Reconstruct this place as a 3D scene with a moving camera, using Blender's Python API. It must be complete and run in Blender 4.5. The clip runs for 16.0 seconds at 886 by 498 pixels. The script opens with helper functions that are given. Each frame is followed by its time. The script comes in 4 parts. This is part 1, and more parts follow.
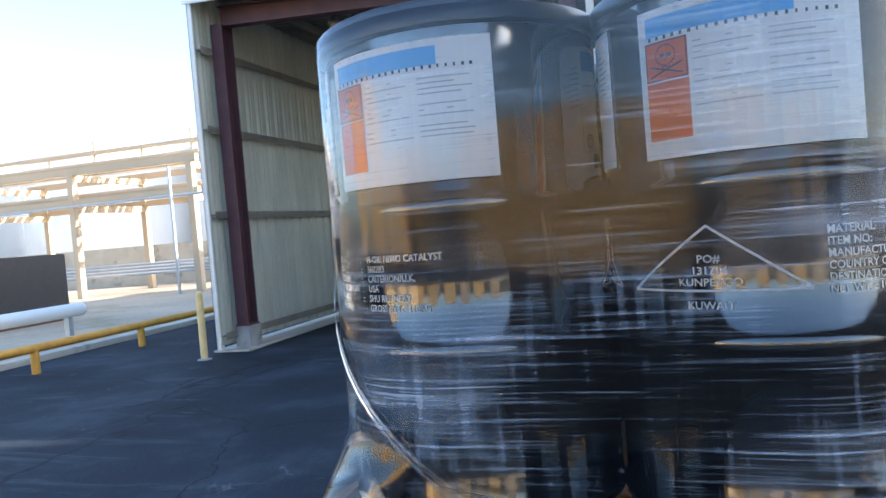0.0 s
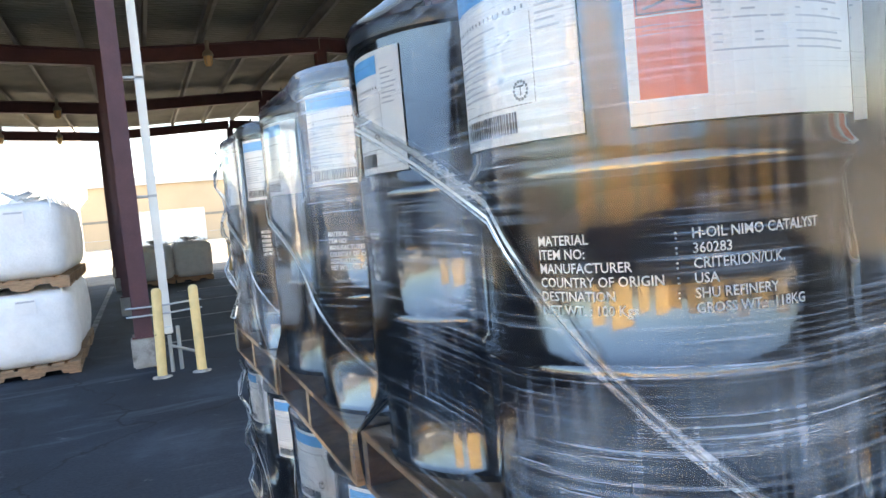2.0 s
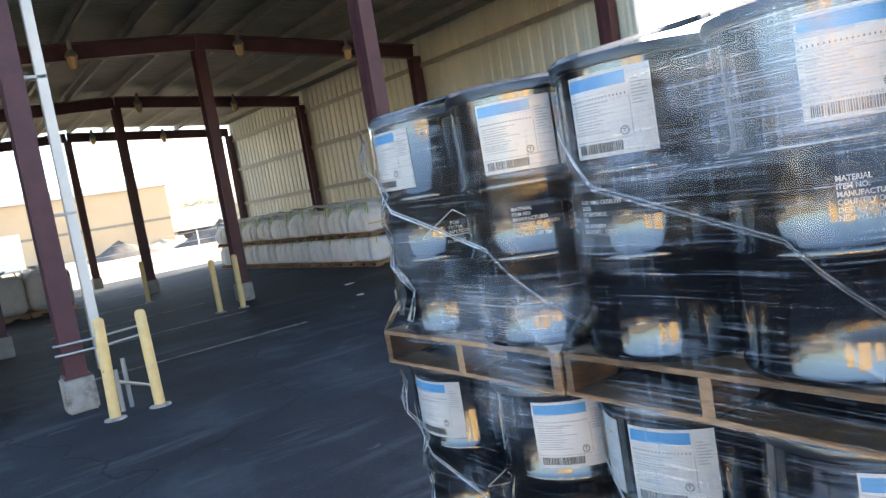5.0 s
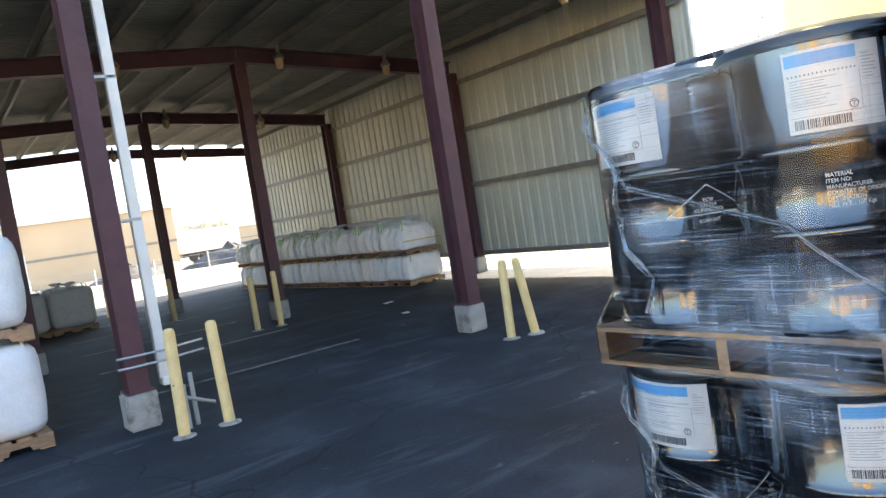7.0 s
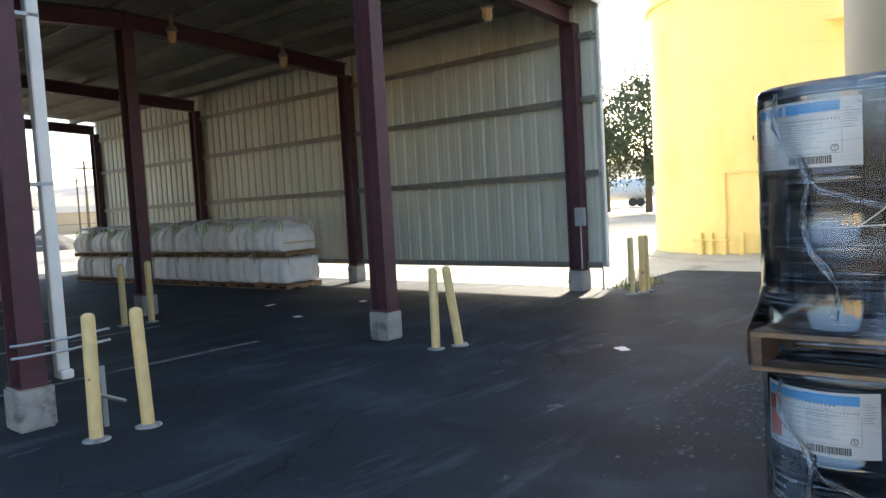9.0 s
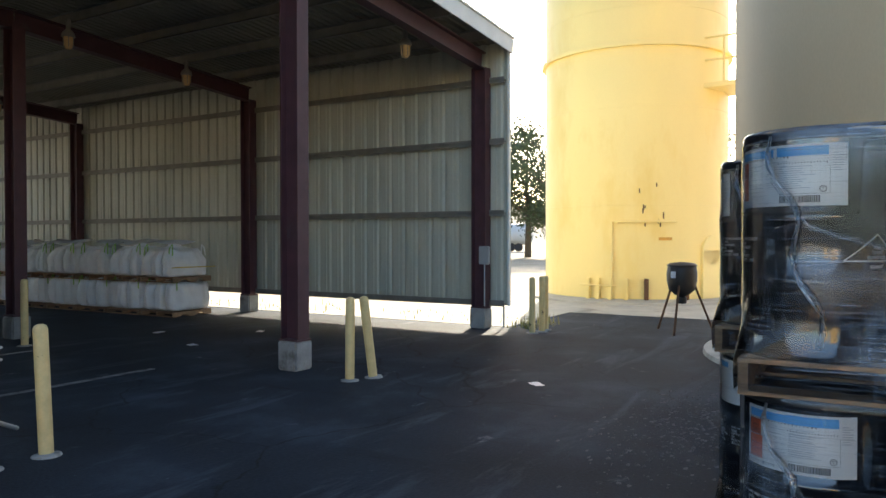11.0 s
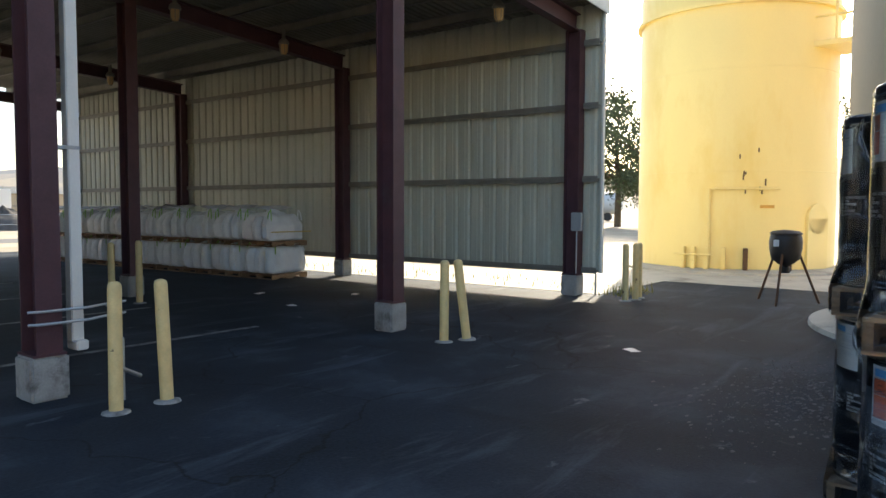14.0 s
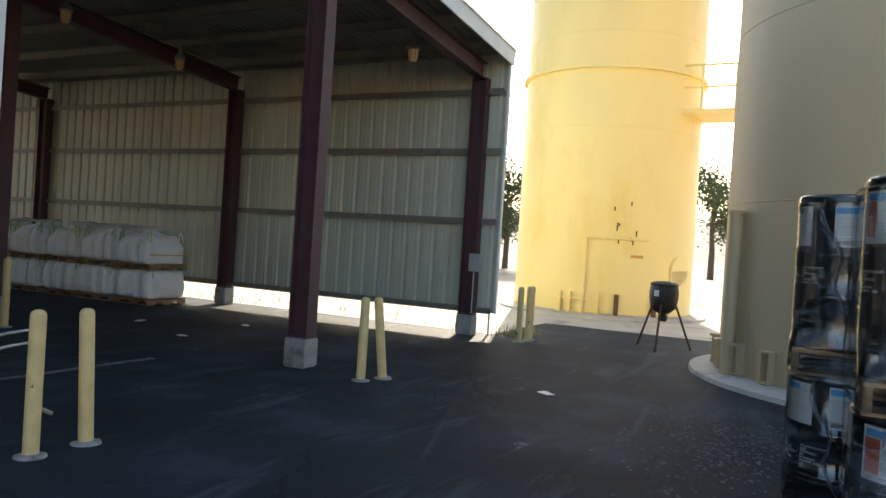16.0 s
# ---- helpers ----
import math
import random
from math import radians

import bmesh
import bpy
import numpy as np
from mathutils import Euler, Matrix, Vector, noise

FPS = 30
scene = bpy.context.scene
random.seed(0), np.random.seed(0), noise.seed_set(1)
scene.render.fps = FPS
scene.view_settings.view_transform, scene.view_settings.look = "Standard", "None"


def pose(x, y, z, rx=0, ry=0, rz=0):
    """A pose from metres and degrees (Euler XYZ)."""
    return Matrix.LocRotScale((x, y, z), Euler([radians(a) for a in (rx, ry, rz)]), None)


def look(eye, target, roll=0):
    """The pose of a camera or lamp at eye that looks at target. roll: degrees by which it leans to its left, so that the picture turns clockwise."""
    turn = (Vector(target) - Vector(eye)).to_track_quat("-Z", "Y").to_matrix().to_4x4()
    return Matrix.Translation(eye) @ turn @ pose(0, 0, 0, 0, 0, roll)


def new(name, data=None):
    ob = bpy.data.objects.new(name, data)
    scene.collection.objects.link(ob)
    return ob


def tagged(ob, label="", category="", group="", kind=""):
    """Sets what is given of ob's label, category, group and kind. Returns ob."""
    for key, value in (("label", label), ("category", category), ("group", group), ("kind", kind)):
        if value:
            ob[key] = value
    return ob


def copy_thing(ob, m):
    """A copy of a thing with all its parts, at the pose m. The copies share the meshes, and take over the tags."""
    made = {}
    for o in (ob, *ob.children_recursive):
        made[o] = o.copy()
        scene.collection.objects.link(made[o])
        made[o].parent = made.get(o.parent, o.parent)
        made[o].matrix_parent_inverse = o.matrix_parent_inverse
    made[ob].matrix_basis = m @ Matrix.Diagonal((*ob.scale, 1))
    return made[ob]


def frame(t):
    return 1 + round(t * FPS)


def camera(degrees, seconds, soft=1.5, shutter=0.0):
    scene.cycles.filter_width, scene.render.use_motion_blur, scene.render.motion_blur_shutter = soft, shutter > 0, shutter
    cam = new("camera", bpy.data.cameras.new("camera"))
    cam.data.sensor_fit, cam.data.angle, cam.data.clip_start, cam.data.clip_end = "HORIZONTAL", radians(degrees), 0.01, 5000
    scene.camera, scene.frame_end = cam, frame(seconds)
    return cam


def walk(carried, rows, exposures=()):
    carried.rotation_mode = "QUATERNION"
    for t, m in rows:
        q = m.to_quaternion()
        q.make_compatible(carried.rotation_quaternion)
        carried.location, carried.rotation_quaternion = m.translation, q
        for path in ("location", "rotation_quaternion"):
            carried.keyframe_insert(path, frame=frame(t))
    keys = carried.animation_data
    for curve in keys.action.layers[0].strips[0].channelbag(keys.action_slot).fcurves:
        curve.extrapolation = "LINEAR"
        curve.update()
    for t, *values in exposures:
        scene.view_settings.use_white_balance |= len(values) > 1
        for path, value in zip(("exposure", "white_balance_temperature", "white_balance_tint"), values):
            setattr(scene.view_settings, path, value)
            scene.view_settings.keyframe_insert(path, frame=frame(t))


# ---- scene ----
cam = camera(62.7, 16.0)
PATH = [
    (0, (-7.731, -9.755, 1.644), (-8.343, -7.852, 1.582), -4.7),
    (0.5, (-7.978, -9.758, 1.661), (-8.128, -7.769, 1.514), -5.9),
    (1, (-8.284, -9.573, 1.605), (-8.127, -7.581, 1.527), -2.7),
    (1.5, (-8.543, -9.38, 1.637), (-8.057, -7.44, 1.63), -2.2),
    (2, (-8.804, -9.23, 1.658), (-8.042, -7.386, 1.523), -5.2),
    (2.5, (-9.062, -9.067, 1.652), (-8.322, -7.213, 1.528), -3.5),
    (3, (-9.296, -8.903, 1.684), (-8.441, -7.097, 1.608), -3.4),
    (3.5, (-9.531, -8.783, 1.742), (-8.616, -7.016, 1.542), -7.7),
    (6, (-10.056, -7.714, 1.701), (-8.796, -6.165, 1.582), -7.4),
    (6.5, (-10.167, -7.518, 1.673), (-8.948, -5.933, 1.645), -5.0),
    (7, (-10.422, -7.414, 1.681), (-9.256, -5.793, 1.562), -9.0),
    (7.5, (-10.552, -7.194, 1.655), (-9.288, -5.652, 1.496), -9.0),
    (8, (-10.696, -6.878, 1.645), (-9.333, -5.414, 1.629), -2.6),
    (8.5, (-10.927, -6.664, 1.659), (-9.477, -5.288, 1.589), -2.2),
    (9, (-11.116, -6.401, 1.669), (-9.604, -5.097, 1.543), -3.2),
    (9.5, (-11.207, -6.272, 1.69), (-9.689, -4.972, 1.611), -4.7),
    (10, (-11.346, -6.046, 1.659), (-9.697, -4.914, 1.648), -4.5),
    (12.5, (-11.411, -5.976, 1.575), (-9.685, -4.972, 1.462), 3.0),
    (13, (-11.428, -6.061, 1.564), (-9.727, -5.015, 1.449), 1.9),
    (13.5, (-11.443, -6.04, 1.535), (-9.785, -4.927, 1.431), 1.4),
    (14, (-11.479, -5.932, 1.539), (-9.9, -4.709, 1.425), 0.2),
    (14.5, (-11.567, -5.738, 1.502), (-10.0, -4.496, 1.473), -1.0),
    (15, (-11.677, -5.5, 1.621), (-10.143, -4.216, 1.619), 1.2),
    (15.5, (-11.828, -5.299, 1.632), (-10.115, -4.268, 1.57), 1.8),
    (16, (-11.896, -5.278, 1.597), (-10.106, -4.387, 1.583), 3.7),
]
walk(cam, [(t, look(eye, target, roll)) for t, eye, target, roll in PATH],
     exposures=[(0, 2.1, 5700, 10), (0.7, 2.25, 5850, 10), (1.5, 2.75, 6500, 10), (3.6, 2.55, 6550, 10), (6, 2.6, 6400, 10), (8, 2.32, 6300, 9), (9.5, 1.7, 6250, 8), (12.5, 1.36, 6250, 8), (16, 1.3, 6500, 8)])

# ---- world, sun ----
SUN_AZ, SUN_EL = math.atan2(0.312, 0.95), radians(21)
world = bpy.data.worlds.new("world")
scene.world = world
world.use_nodes = True
wn = world.node_tree.nodes
sky = wn.new("ShaderNodeTexSky")
sky.sky_type, sky.sun_disc = "NISHITA", False
sky.sun_elevation, sky.sun_rotation = SUN_EL, math.pi / 2 - SUN_AZ
sky.dust_density, sky.ozone_density = 2.0, 1.5
world.node_tree.links.new(sky.outputs[0], wn["Background"].inputs[0])
wn["Background"].inputs[1].default_value = 0.15
sun = new("sun", bpy.data.lights.new("sun", "SUN"))
sun.data.energy, sun.data.angle, sun.data.color = 5.0, radians(0.6), (1.0, 0.86, 0.66)
sun_dir = Vector((math.cos(SUN_AZ) * math.cos(SUN_EL), math.sin(SUN_AZ) * math.cos(SUN_EL), math.sin(SUN_EL)))
sun.matrix_world = look(sun_dir * 60, (0, 0, 0))

# ---- materials ----
def mat(name, colour, rough=0.6, metal=0.0, vary=0.25, scale=3.0, bump=0.1, grain=60.0, spec=0.5, stain=None, stain_scale=0.6, stain_at=0.55, stretch=(1, 1, 1), stain_width=0.12, per_piece=0.0):
    m = bpy.data.materials.new(name)
    m.use_nodes = True
    nt = m.node_tree
    n, l = nt.nodes, nt.links
    b = n["Principled BSDF"]
    tc = n.new("ShaderNodeTexCoord")
    mp = n.new("ShaderNodeMapping")
    mp.inputs["Scale"].default_value = stretch
    geo = n.new("ShaderNodeNewGeometry")
    l.new(geo.outputs["Position"], mp.inputs["Vector"])
    big = n.new("ShaderNodeTexNoise")
    big.inputs["Scale"].default_value, big.inputs["Detail"].default_value = scale, 6
    fine = n.new("ShaderNodeTexNoise")
    fine.inputs["Scale"].default_value, fine.inputs["Detail"].default_value = grain, 4
    for t in (big, fine):
        l.new(mp.outputs[0], t.inputs["Vector"])
    add = n.new("ShaderNodeMath")
    add.operation = "MULTIPLY_ADD"
    l.new(fine.outputs["Fac"], add.inputs[0])
    add.inputs[1].default_value = 0.5
    l.new(big.outputs["Fac"], add.inputs[2])
    ramp = n.new("ShaderNodeMapRange")
    ramp.inputs["From Min"].default_value, ramp.inputs["From Max"].default_value = 0.45, 1.05
    ramp.inputs["To Min"].default_value, ramp.inputs["To Max"].default_value = 1 - vary, 1 + vary
    l.new(add.outputs[0], ramp.inputs["Value"])
    value = ramp.outputs[0]
    if per_piece:
        info = n.new("ShaderNodeObjectInfo")
        pr = n.new("ShaderNodeMapRange")
        pr.inputs["To Min"].default_value, pr.inputs["To Max"].default_value = 1 - per_piece, 1 + per_piece
        l.new(info.outputs["Random"], pr.inputs["Value"])
        mul = n.new("ShaderNodeMath")
        mul.operation = "MULTIPLY"
        l.new(value, mul.inputs[0])
        l.new(pr.outputs[0], mul.inputs[1])
        value = mul.outputs[0]
    mix = n.new("ShaderNodeVectorMath")
    mix.operation = "SCALE"
    mix.inputs[0].default_value = colour
    l.new(value, mix.inputs["Scale"])
    out = mix.outputs[0]
    if stain:
        sn = n.new("ShaderNodeTexNoise")
        sn.inputs["Scale"].default_value, sn.inputs["Detail"].default_value, sn.inputs["Roughness"].default_value = stain_scale, 8, 0.65
        l.new(mp.outputs[0], sn.inputs["Vector"])
        sr = n.new("ShaderNodeMapRange")
        sr.inputs["From Min"].default_value, sr.inputs["From Max"].default_value = stain_at, stain_at + stain_width
        l.new(sn.outputs["Fac"], sr.inputs["Value"])
        sm = n.new("ShaderNodeMix")
        sm.data_type = "RGBA"
        l.new(sr.outputs[0], sm.inputs["Factor"])
        l.new(out, sm.inputs["A"])
        sm.inputs["B"].default_value = (*stain, 1)
        out = sm.outputs["Result"]
    l.new(out, b.inputs["Base Color"])
    b.inputs["Roughness"].default_value, b.inputs["Metallic"].default_value = rough, metal
    b.inputs["Specular IOR Level"].default_value = spec
    if bump:
        bp = n.new("ShaderNodeBump")
        bp.inputs["Strength"].default_value, bp.inputs["Distance"].default_value = bump, 0.02
        l.new(add.outputs[0], bp.inputs["Height"])
        l.new(bp.outputs[0], b.inputs["Normal"])
    return m


def film_mat(name, low, high, tint=(0.75, 0.8, 0.88), gloss=0.09):
    m = bpy.data.materials.new(name)
    m.use_nodes = True
    n, l = m.node_tree.nodes, m.node_tree.links
    b = n["Principled BSDF"]
    b.inputs["Base Color"].default_value, b.inputs["Roughness"].default_value = (*tint, 1), 0.22
    tr = n.new("ShaderNodeBsdfTransparent")
    tr.inputs[0].default_value = (0.96, 0.97, 0.98, 1)
    geo, facs = n.new("ShaderNodeNewGeometry"), []
    for sc, s, rot, lo, hi in ((1.0, (2.5, 2.5, 170), (0.10, 0.07, 0), 0.5, 0.72), (1.0, (60, 60, 5), (0, 0, 0), 0.52, 0.75), (1.0, (2.2, 2.2, 3.2), (0, 0, 0), 0.45, 0.7), (1.0, (5, 5, 420), (-0.22, 0.16, 0), 0.56, 0.72)):
        mp = n.new("ShaderNodeMapping")
        mp.inputs["Scale"].default_value, mp.inputs["Rotation"].default_value = s, rot
        l.new(geo.outputs["Position"], mp.inputs["Vector"])
        t = n.new("ShaderNodeTexNoise")
        t.inputs["Scale"].default_value, t.inputs["Detail"].default_value = sc, 5
        l.new(mp.outputs[0], t.inputs["Vector"])
        r = n.new("ShaderNodeMapRange")
        r.inputs["From Min"].default_value, r.inputs["From Max"].default_value = lo, hi
        l.new(t.outputs["Fac"], r.inputs["Value"])
        facs.append(r.outputs[0])
    total = facs[0]
    for f, w in zip(facs[1:], (0.6, 1.3, 0.9)):
        a = n.new("ShaderNodeMath")
        a.operation = "MULTIPLY_ADD"
        l.new(f, a.inputs[0])
        a.inputs[1].default_value = w
        l.new(total, a.inputs[2])
        total = a.outputs[0]
    r = n.new("ShaderNodeMapRange")
    r.inputs["From Min"].default_value, r.inputs["From Max"].default_value = 0.5, 2.9
    r.inputs["To Min"].default_value, r.inputs["To Max"].default_value = low, high
    l.new(total, r.inputs["Value"])
    bp = n.new("ShaderNodeBump")
    bp.inputs["Strength"].default_value, bp.inputs["Distance"].default_value = 0.3, 0.01
    l.new(total, bp.inputs["Height"])
    l.new(bp.outputs[0], b.inputs["Normal"])
    mx = n.new("ShaderNodeMixShader")
    l.new(r.outputs[0], mx.inputs[0])
    l.new(tr.outputs[0], mx.inputs[1])
    l.new(b.outputs[0], mx.inputs[2])
    fr, gl, top = n.new("ShaderNodeFresnel"), n.new("ShaderNodeBsdfGlossy"), n.new("ShaderNodeMixShader")
    fr.inputs["IOR"].default_value = 1.55
    gl.inputs["Roughness"].default_value = gloss
    l.new(fr.outputs[0], top.inputs[0])
    l.new(mx.outputs[0], top.inputs[1])
    l.new(gl.outputs[0], top.inputs[2])
    l.new(top.outputs[0], n["Material Output"].inputs["Surface"])
    return m


M_ASPHALT = mat("asphalt", (0.019, 0.026, 0.036), 0.85, vary=0.6, scale=0.7, bump=0.35, grain=38, spec=0.2, stain=(0.06, 0.075, 0.092), stain_scale=0.7, stain_at=0.53, stain_width=0.32)


def weathered(m):
    """Adds drag marks, dust and cracks to the asphalt."""
    n, l = m.node_tree.nodes, m.node_tree.links
    b = n["Principled BSDF"]
    out = b.inputs["Base Color"].links[0].from_socket
    geo = n.new("ShaderNodeNewGeometry")
    for scale, rot, sc, lo, hi, colour, most in (((0.35, 2.2, 1), 0.5, 1.0, 0.56, 0.75, (0.12, 0.14, 0.165), 0.55), ((1.8, 0.5, 1), -0.4, 1.3, 0.6, 0.75, (0.012, 0.012, 0.014), 0.8), ((1, 1, 1), 0, 2.6, 0.64, 0.74, (0.2, 0.21, 0.225), 0.6)):
        mp = n.new("ShaderNodeMapping")
        mp.inputs["Scale"].default_value, mp.inputs["Rotation"].default_value = scale, (0, 0, rot)
        l.new(geo.outputs["Position"], mp.inputs["Vector"])
        t = n.new("ShaderNodeTexNoise")
        t.inputs["Scale"].default_value, t.inputs["Detail"].default_value, t.inputs["Roughness"].default_value, t.inputs["Distortion"].default_value = sc, 9, 0.68, 0.6
        l.new(mp.outputs[0], t.inputs["Vector"])
        r = n.new("ShaderNodeMapRange")
        r.inputs["From Min"].default_value, r.inputs["From Max"].default_value, r.inputs["To Max"].default_value = lo, hi, most
        l.new(t.outputs["Fac"], r.inputs["Value"])
        mx = n.new("ShaderNodeMix")
        mx.data_type = "RGBA"
        l.new(r.outputs[0], mx.inputs["Factor"])
        l.new(out, mx.inputs["A"])
        mx.inputs["B"].default_value = (*colour, 1)
        out = mx.outputs["Result"]
    warp = n.new("ShaderNodeTexNoise")
    warp.inputs["Scale"].default_value, warp.inputs["Detail"].default_value = 1.4, 5
    l.new(geo.outputs["Position"], warp.inputs["Vector"])
    add = n.new("ShaderNodeVectorMath")
    add.operation = "MULTIPLY_ADD"
    l.new(warp.outputs["Color"], add.inputs[0])
    add.inputs[1].default_value = (0.9, 0.9, 0)
    l.new(geo.outputs["Position"], add.inputs[2])
    vo = n.new("ShaderNodeTexVoronoi")
    vo.feature = "DISTANCE_TO_EDGE"
    vo.inputs["Scale"].default_value = 0.33
    l.new(add.outputs[0], vo.inputs["Vector"])
    r = n.new("ShaderNodeMapRange")
    r.inputs["From Max"].default_value, r.inputs["To Min"].default_value, r.inputs["To Max"].default_value = 0.006, 0.85, 0.0
    l.new(vo.outputs["Distance"], r.inputs["Value"])
    mx = n.new("ShaderNodeMix")
    mx.data_type = "RGBA"
    l.new(r.outputs[0], mx.inputs["Factor"])
    l.new(out, mx.inputs["A"])
    mx.inputs["B"].default_value = (0.008, 0.008, 0.008, 1)
    l.new(mx.outputs["Result"], b.inputs["Base Color"])


weathered(M_ASPHALT)
M_DIRT = mat("dry_dirt", (0.42, 0.35, 0.25), 0.95, vary=0.3, scale=0.25, bump=0.5, grain=9, stain=(0.25, 0.22, 0.12), stain_scale=0.2)
M_ROAD = mat("far_road", (0.16, 0.15, 0.14), 0.9, vary=0.2, scale=0.3, bump=0.2, grain=20)
M_PALE = mat("pale_concrete", (0.48, 0.45, 0.38), 0.9, vary=0.2, scale=1.2, bump=0.3, grain=40, stain=(0.2, 0.18, 0.15), stain_scale=0.8)
M_CONC = mat("concrete", (0.3, 0.3, 0.29), 0.9, vary=0.3, scale=4, bump=0.4, grain=60, stain=(0.12, 0.11, 0.1), stain_scale=3)
M_STEEL = mat("red_oxide_steel", (0.07, 0.028, 0.036), 0.6, vary=0.25, scale=4, bump=0.08, stain=(0.07, 0.05, 0.05), stain_scale=1.5, stain_at=0.6)
M_PURLIN = mat("galvanised_purlin", (0.22, 0.21, 0.18), 0.6, 0.1, vary=0.2, scale=5, bump=0.05)
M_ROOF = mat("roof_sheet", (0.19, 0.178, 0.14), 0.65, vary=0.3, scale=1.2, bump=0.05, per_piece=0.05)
M_WALL = mat("wall_sheet", (0.45, 0.46, 0.38), 0.5, vary=0.16, scale=2.0, bump=0.05, per_piece=0.07, stain=(0.42, 0.4, 0.31), stain_scale=1.2, stain_at=0.6, stretch=(1, 1, 0.25))
M_TRIM = mat("white_trim", (0.72, 0.72, 0.68), 0.45, vary=0.1, scale=3, bump=0.03, stain=(0.5, 0.48, 0.4), stain_at=0.66)
M_YELLOW = mat("bollard_yellow", (0.68, 0.52, 0.24), 0.6, vary=0.15, scale=8, bump=0.1, stain=(0.10, 0.06, 0.03), stain_scale=9, stain_at=0.665, stain_width=0.02)
M_ORANGE = mat("rail_orange", (0.65, 0.33, 0.05), 0.55, vary=0.15, scale=8)
M_TANKY = mat("yellow_tank_paint", (0.93, 0.74, 0.30), 0.45, vary=0.05, scale=0.8, bump=0.04, stain=(0.88, 0.66, 0.22), stain_scale=0.5, stain_at=0.55, stretch=(1, 1, 0.4))
M_TANKG = mat("taupe_tank_paint", (0.53, 0.40, 0.235), 0.6, vary=0.08, scale=0.9, bump=0.05, stain=(0.3, 0.24, 0.17), stain_scale=0.7, stretch=(1, 1, 0.3))
M_TANKW = mat("white_tank_paint", (0.78, 0.77, 0.74), 0.5, vary=0.06, scale=0.5, bump=0.03)
M_BAG = mat("woven_bag", (0.80, 0.81, 0.82), 0.7, vary=0.07, scale=7, bump=0.5, grain=35)
M_BAGG = mat("grey_bag", (0.52, 0.52, 0.5), 0.7, vary=0.12, scale=7, bump=0.5, grain=35)
M_STRAP = mat("green_strap", (0.28, 0.5, 0.1), 0.6)
M_BANDY = mat("yellow_band", (0.55, 0.42, 0.1), 0.6)
M_WOOD = mat("pallet_wood", (0.30, 0.19, 0.11), 0.8, vary=0.35, scale=5, bump=0.3, grain=50, stretch=(3, 3, 12), per_piece=0.25)
M_DRUM = mat("black_drum_paint", (0.009, 0.009, 0.011), 0.10, vary=0.3, scale=9, bump=0.045, grain=40, spec=0.9, stretch=(1, 1, 0.12))
for key, value in (("Coat Weight", 1.0), ("Coat Roughness", 0.05)):
    M_DRUM.node_tree.nodes["Principled BSDF"].inputs[key].default_value = value
M_LID = mat("drum_lid", (0.015, 0.016, 0.02), 0.3, vary=0.2, bump=0.02)
M_LABEL = mat("label_paper", (0.8, 0.8, 0.8), 0.5, vary=0.05, scale=9, bump=0.05)
M_BLUE = mat("label_blue", (0.12, 0.42, 0.80), 0.5, vary=0.05, bump=0)
M_RED = mat("label_red", (0.72, 0.16, 0.07), 0.5, vary=0.05, bump=0)
M_INK = mat("label_ink", (0.03, 0.03, 0.035), 0.6, vary=0.1, bump=0)
M_GREY = mat("label_grey", (0.45, 0.47, 0.52), 0.6, vary=0.1, bump=0)
M_WHITE = mat("stencil_white", (0.82, 0.82, 0.82), 0.5, vary=0.05, bump=0)
M_FILM = film_mat("stretch_film", 0.0, 0.62, (0.72, 0.8, 0.92))
M_FOLD = film_mat("folded_film", 0.0, 0.75, gloss=0.35)
M_DARK = mat("dark_plastic", (0.035, 0.03, 0.028), 0.55, vary=0.2, scale=8)
M_RUST = mat("rusty_leg", (0.12, 0.06, 0.03), 0.8, vary=0.3, scale=10)
M_GALV = mat("grey_metal", (0.4, 0.42, 0.43), 0.45, 0.4, vary=0.15)
M_LAMPG = mat("lamp_glass", (0.62, 0.42, 0.2), 0.25, vary=0.1, bump=0)
M_LINE = mat("worn_paint_line", (0.2, 0.2, 0.2), 0.8, vary=0.4, scale=5, stain=(0.06, 0.06, 0.065), stain_scale=4, stain_at=0.47)
M_LEAF = mat("leaf", (0.09, 0.11, 0.045), 0.6, vary=0.4, scale=2, bump=0, per_piece=0.2)
M_LEAFY = mat("bright_leaf", (0.22, 0.22, 0.04), 0.6, vary=0.4, scale=2, bump=0)
M_BARK = mat("bark", (0.12, 0.09, 0.06), 0.9, vary=0.3, scale=6, bump=0.4)
M_HILL = mat("dry_hill", (0.40, 0.33, 0.24), 0.95, vary=0.2, scale=0.01, bump=0, stain=(0.20, 0.2, 0.2), stain_scale=0.006, stain_at=0.52)
M_TAN = mat("tan_wall", (0.50, 0.39, 0.26), 0.8, vary=0.1, scale=0.3, bump=0.05)
# gold of the added yard walls, with sunlit warmth put into the colour
M_GOLD = mat("ochre_wall", (0.62, 0.42, 0.18), 0.8, vary=0.1, scale=0.3, bump=0.05)
M_PILE = mat("dark_gravel", (0.1, 0.09, 0.08), 0.95, vary=0.4, scale=3, bump=0.6)
M_GRASS = mat("dry_weed", (0.30, 0.27, 0.08), 0.8, vary=0.4, scale=6, bump=0)
M_POWDER = mat("pale_powder", (0.095, 0.097, 0.105), 0.95, vary=0.3, scale=4, bump=0.5)


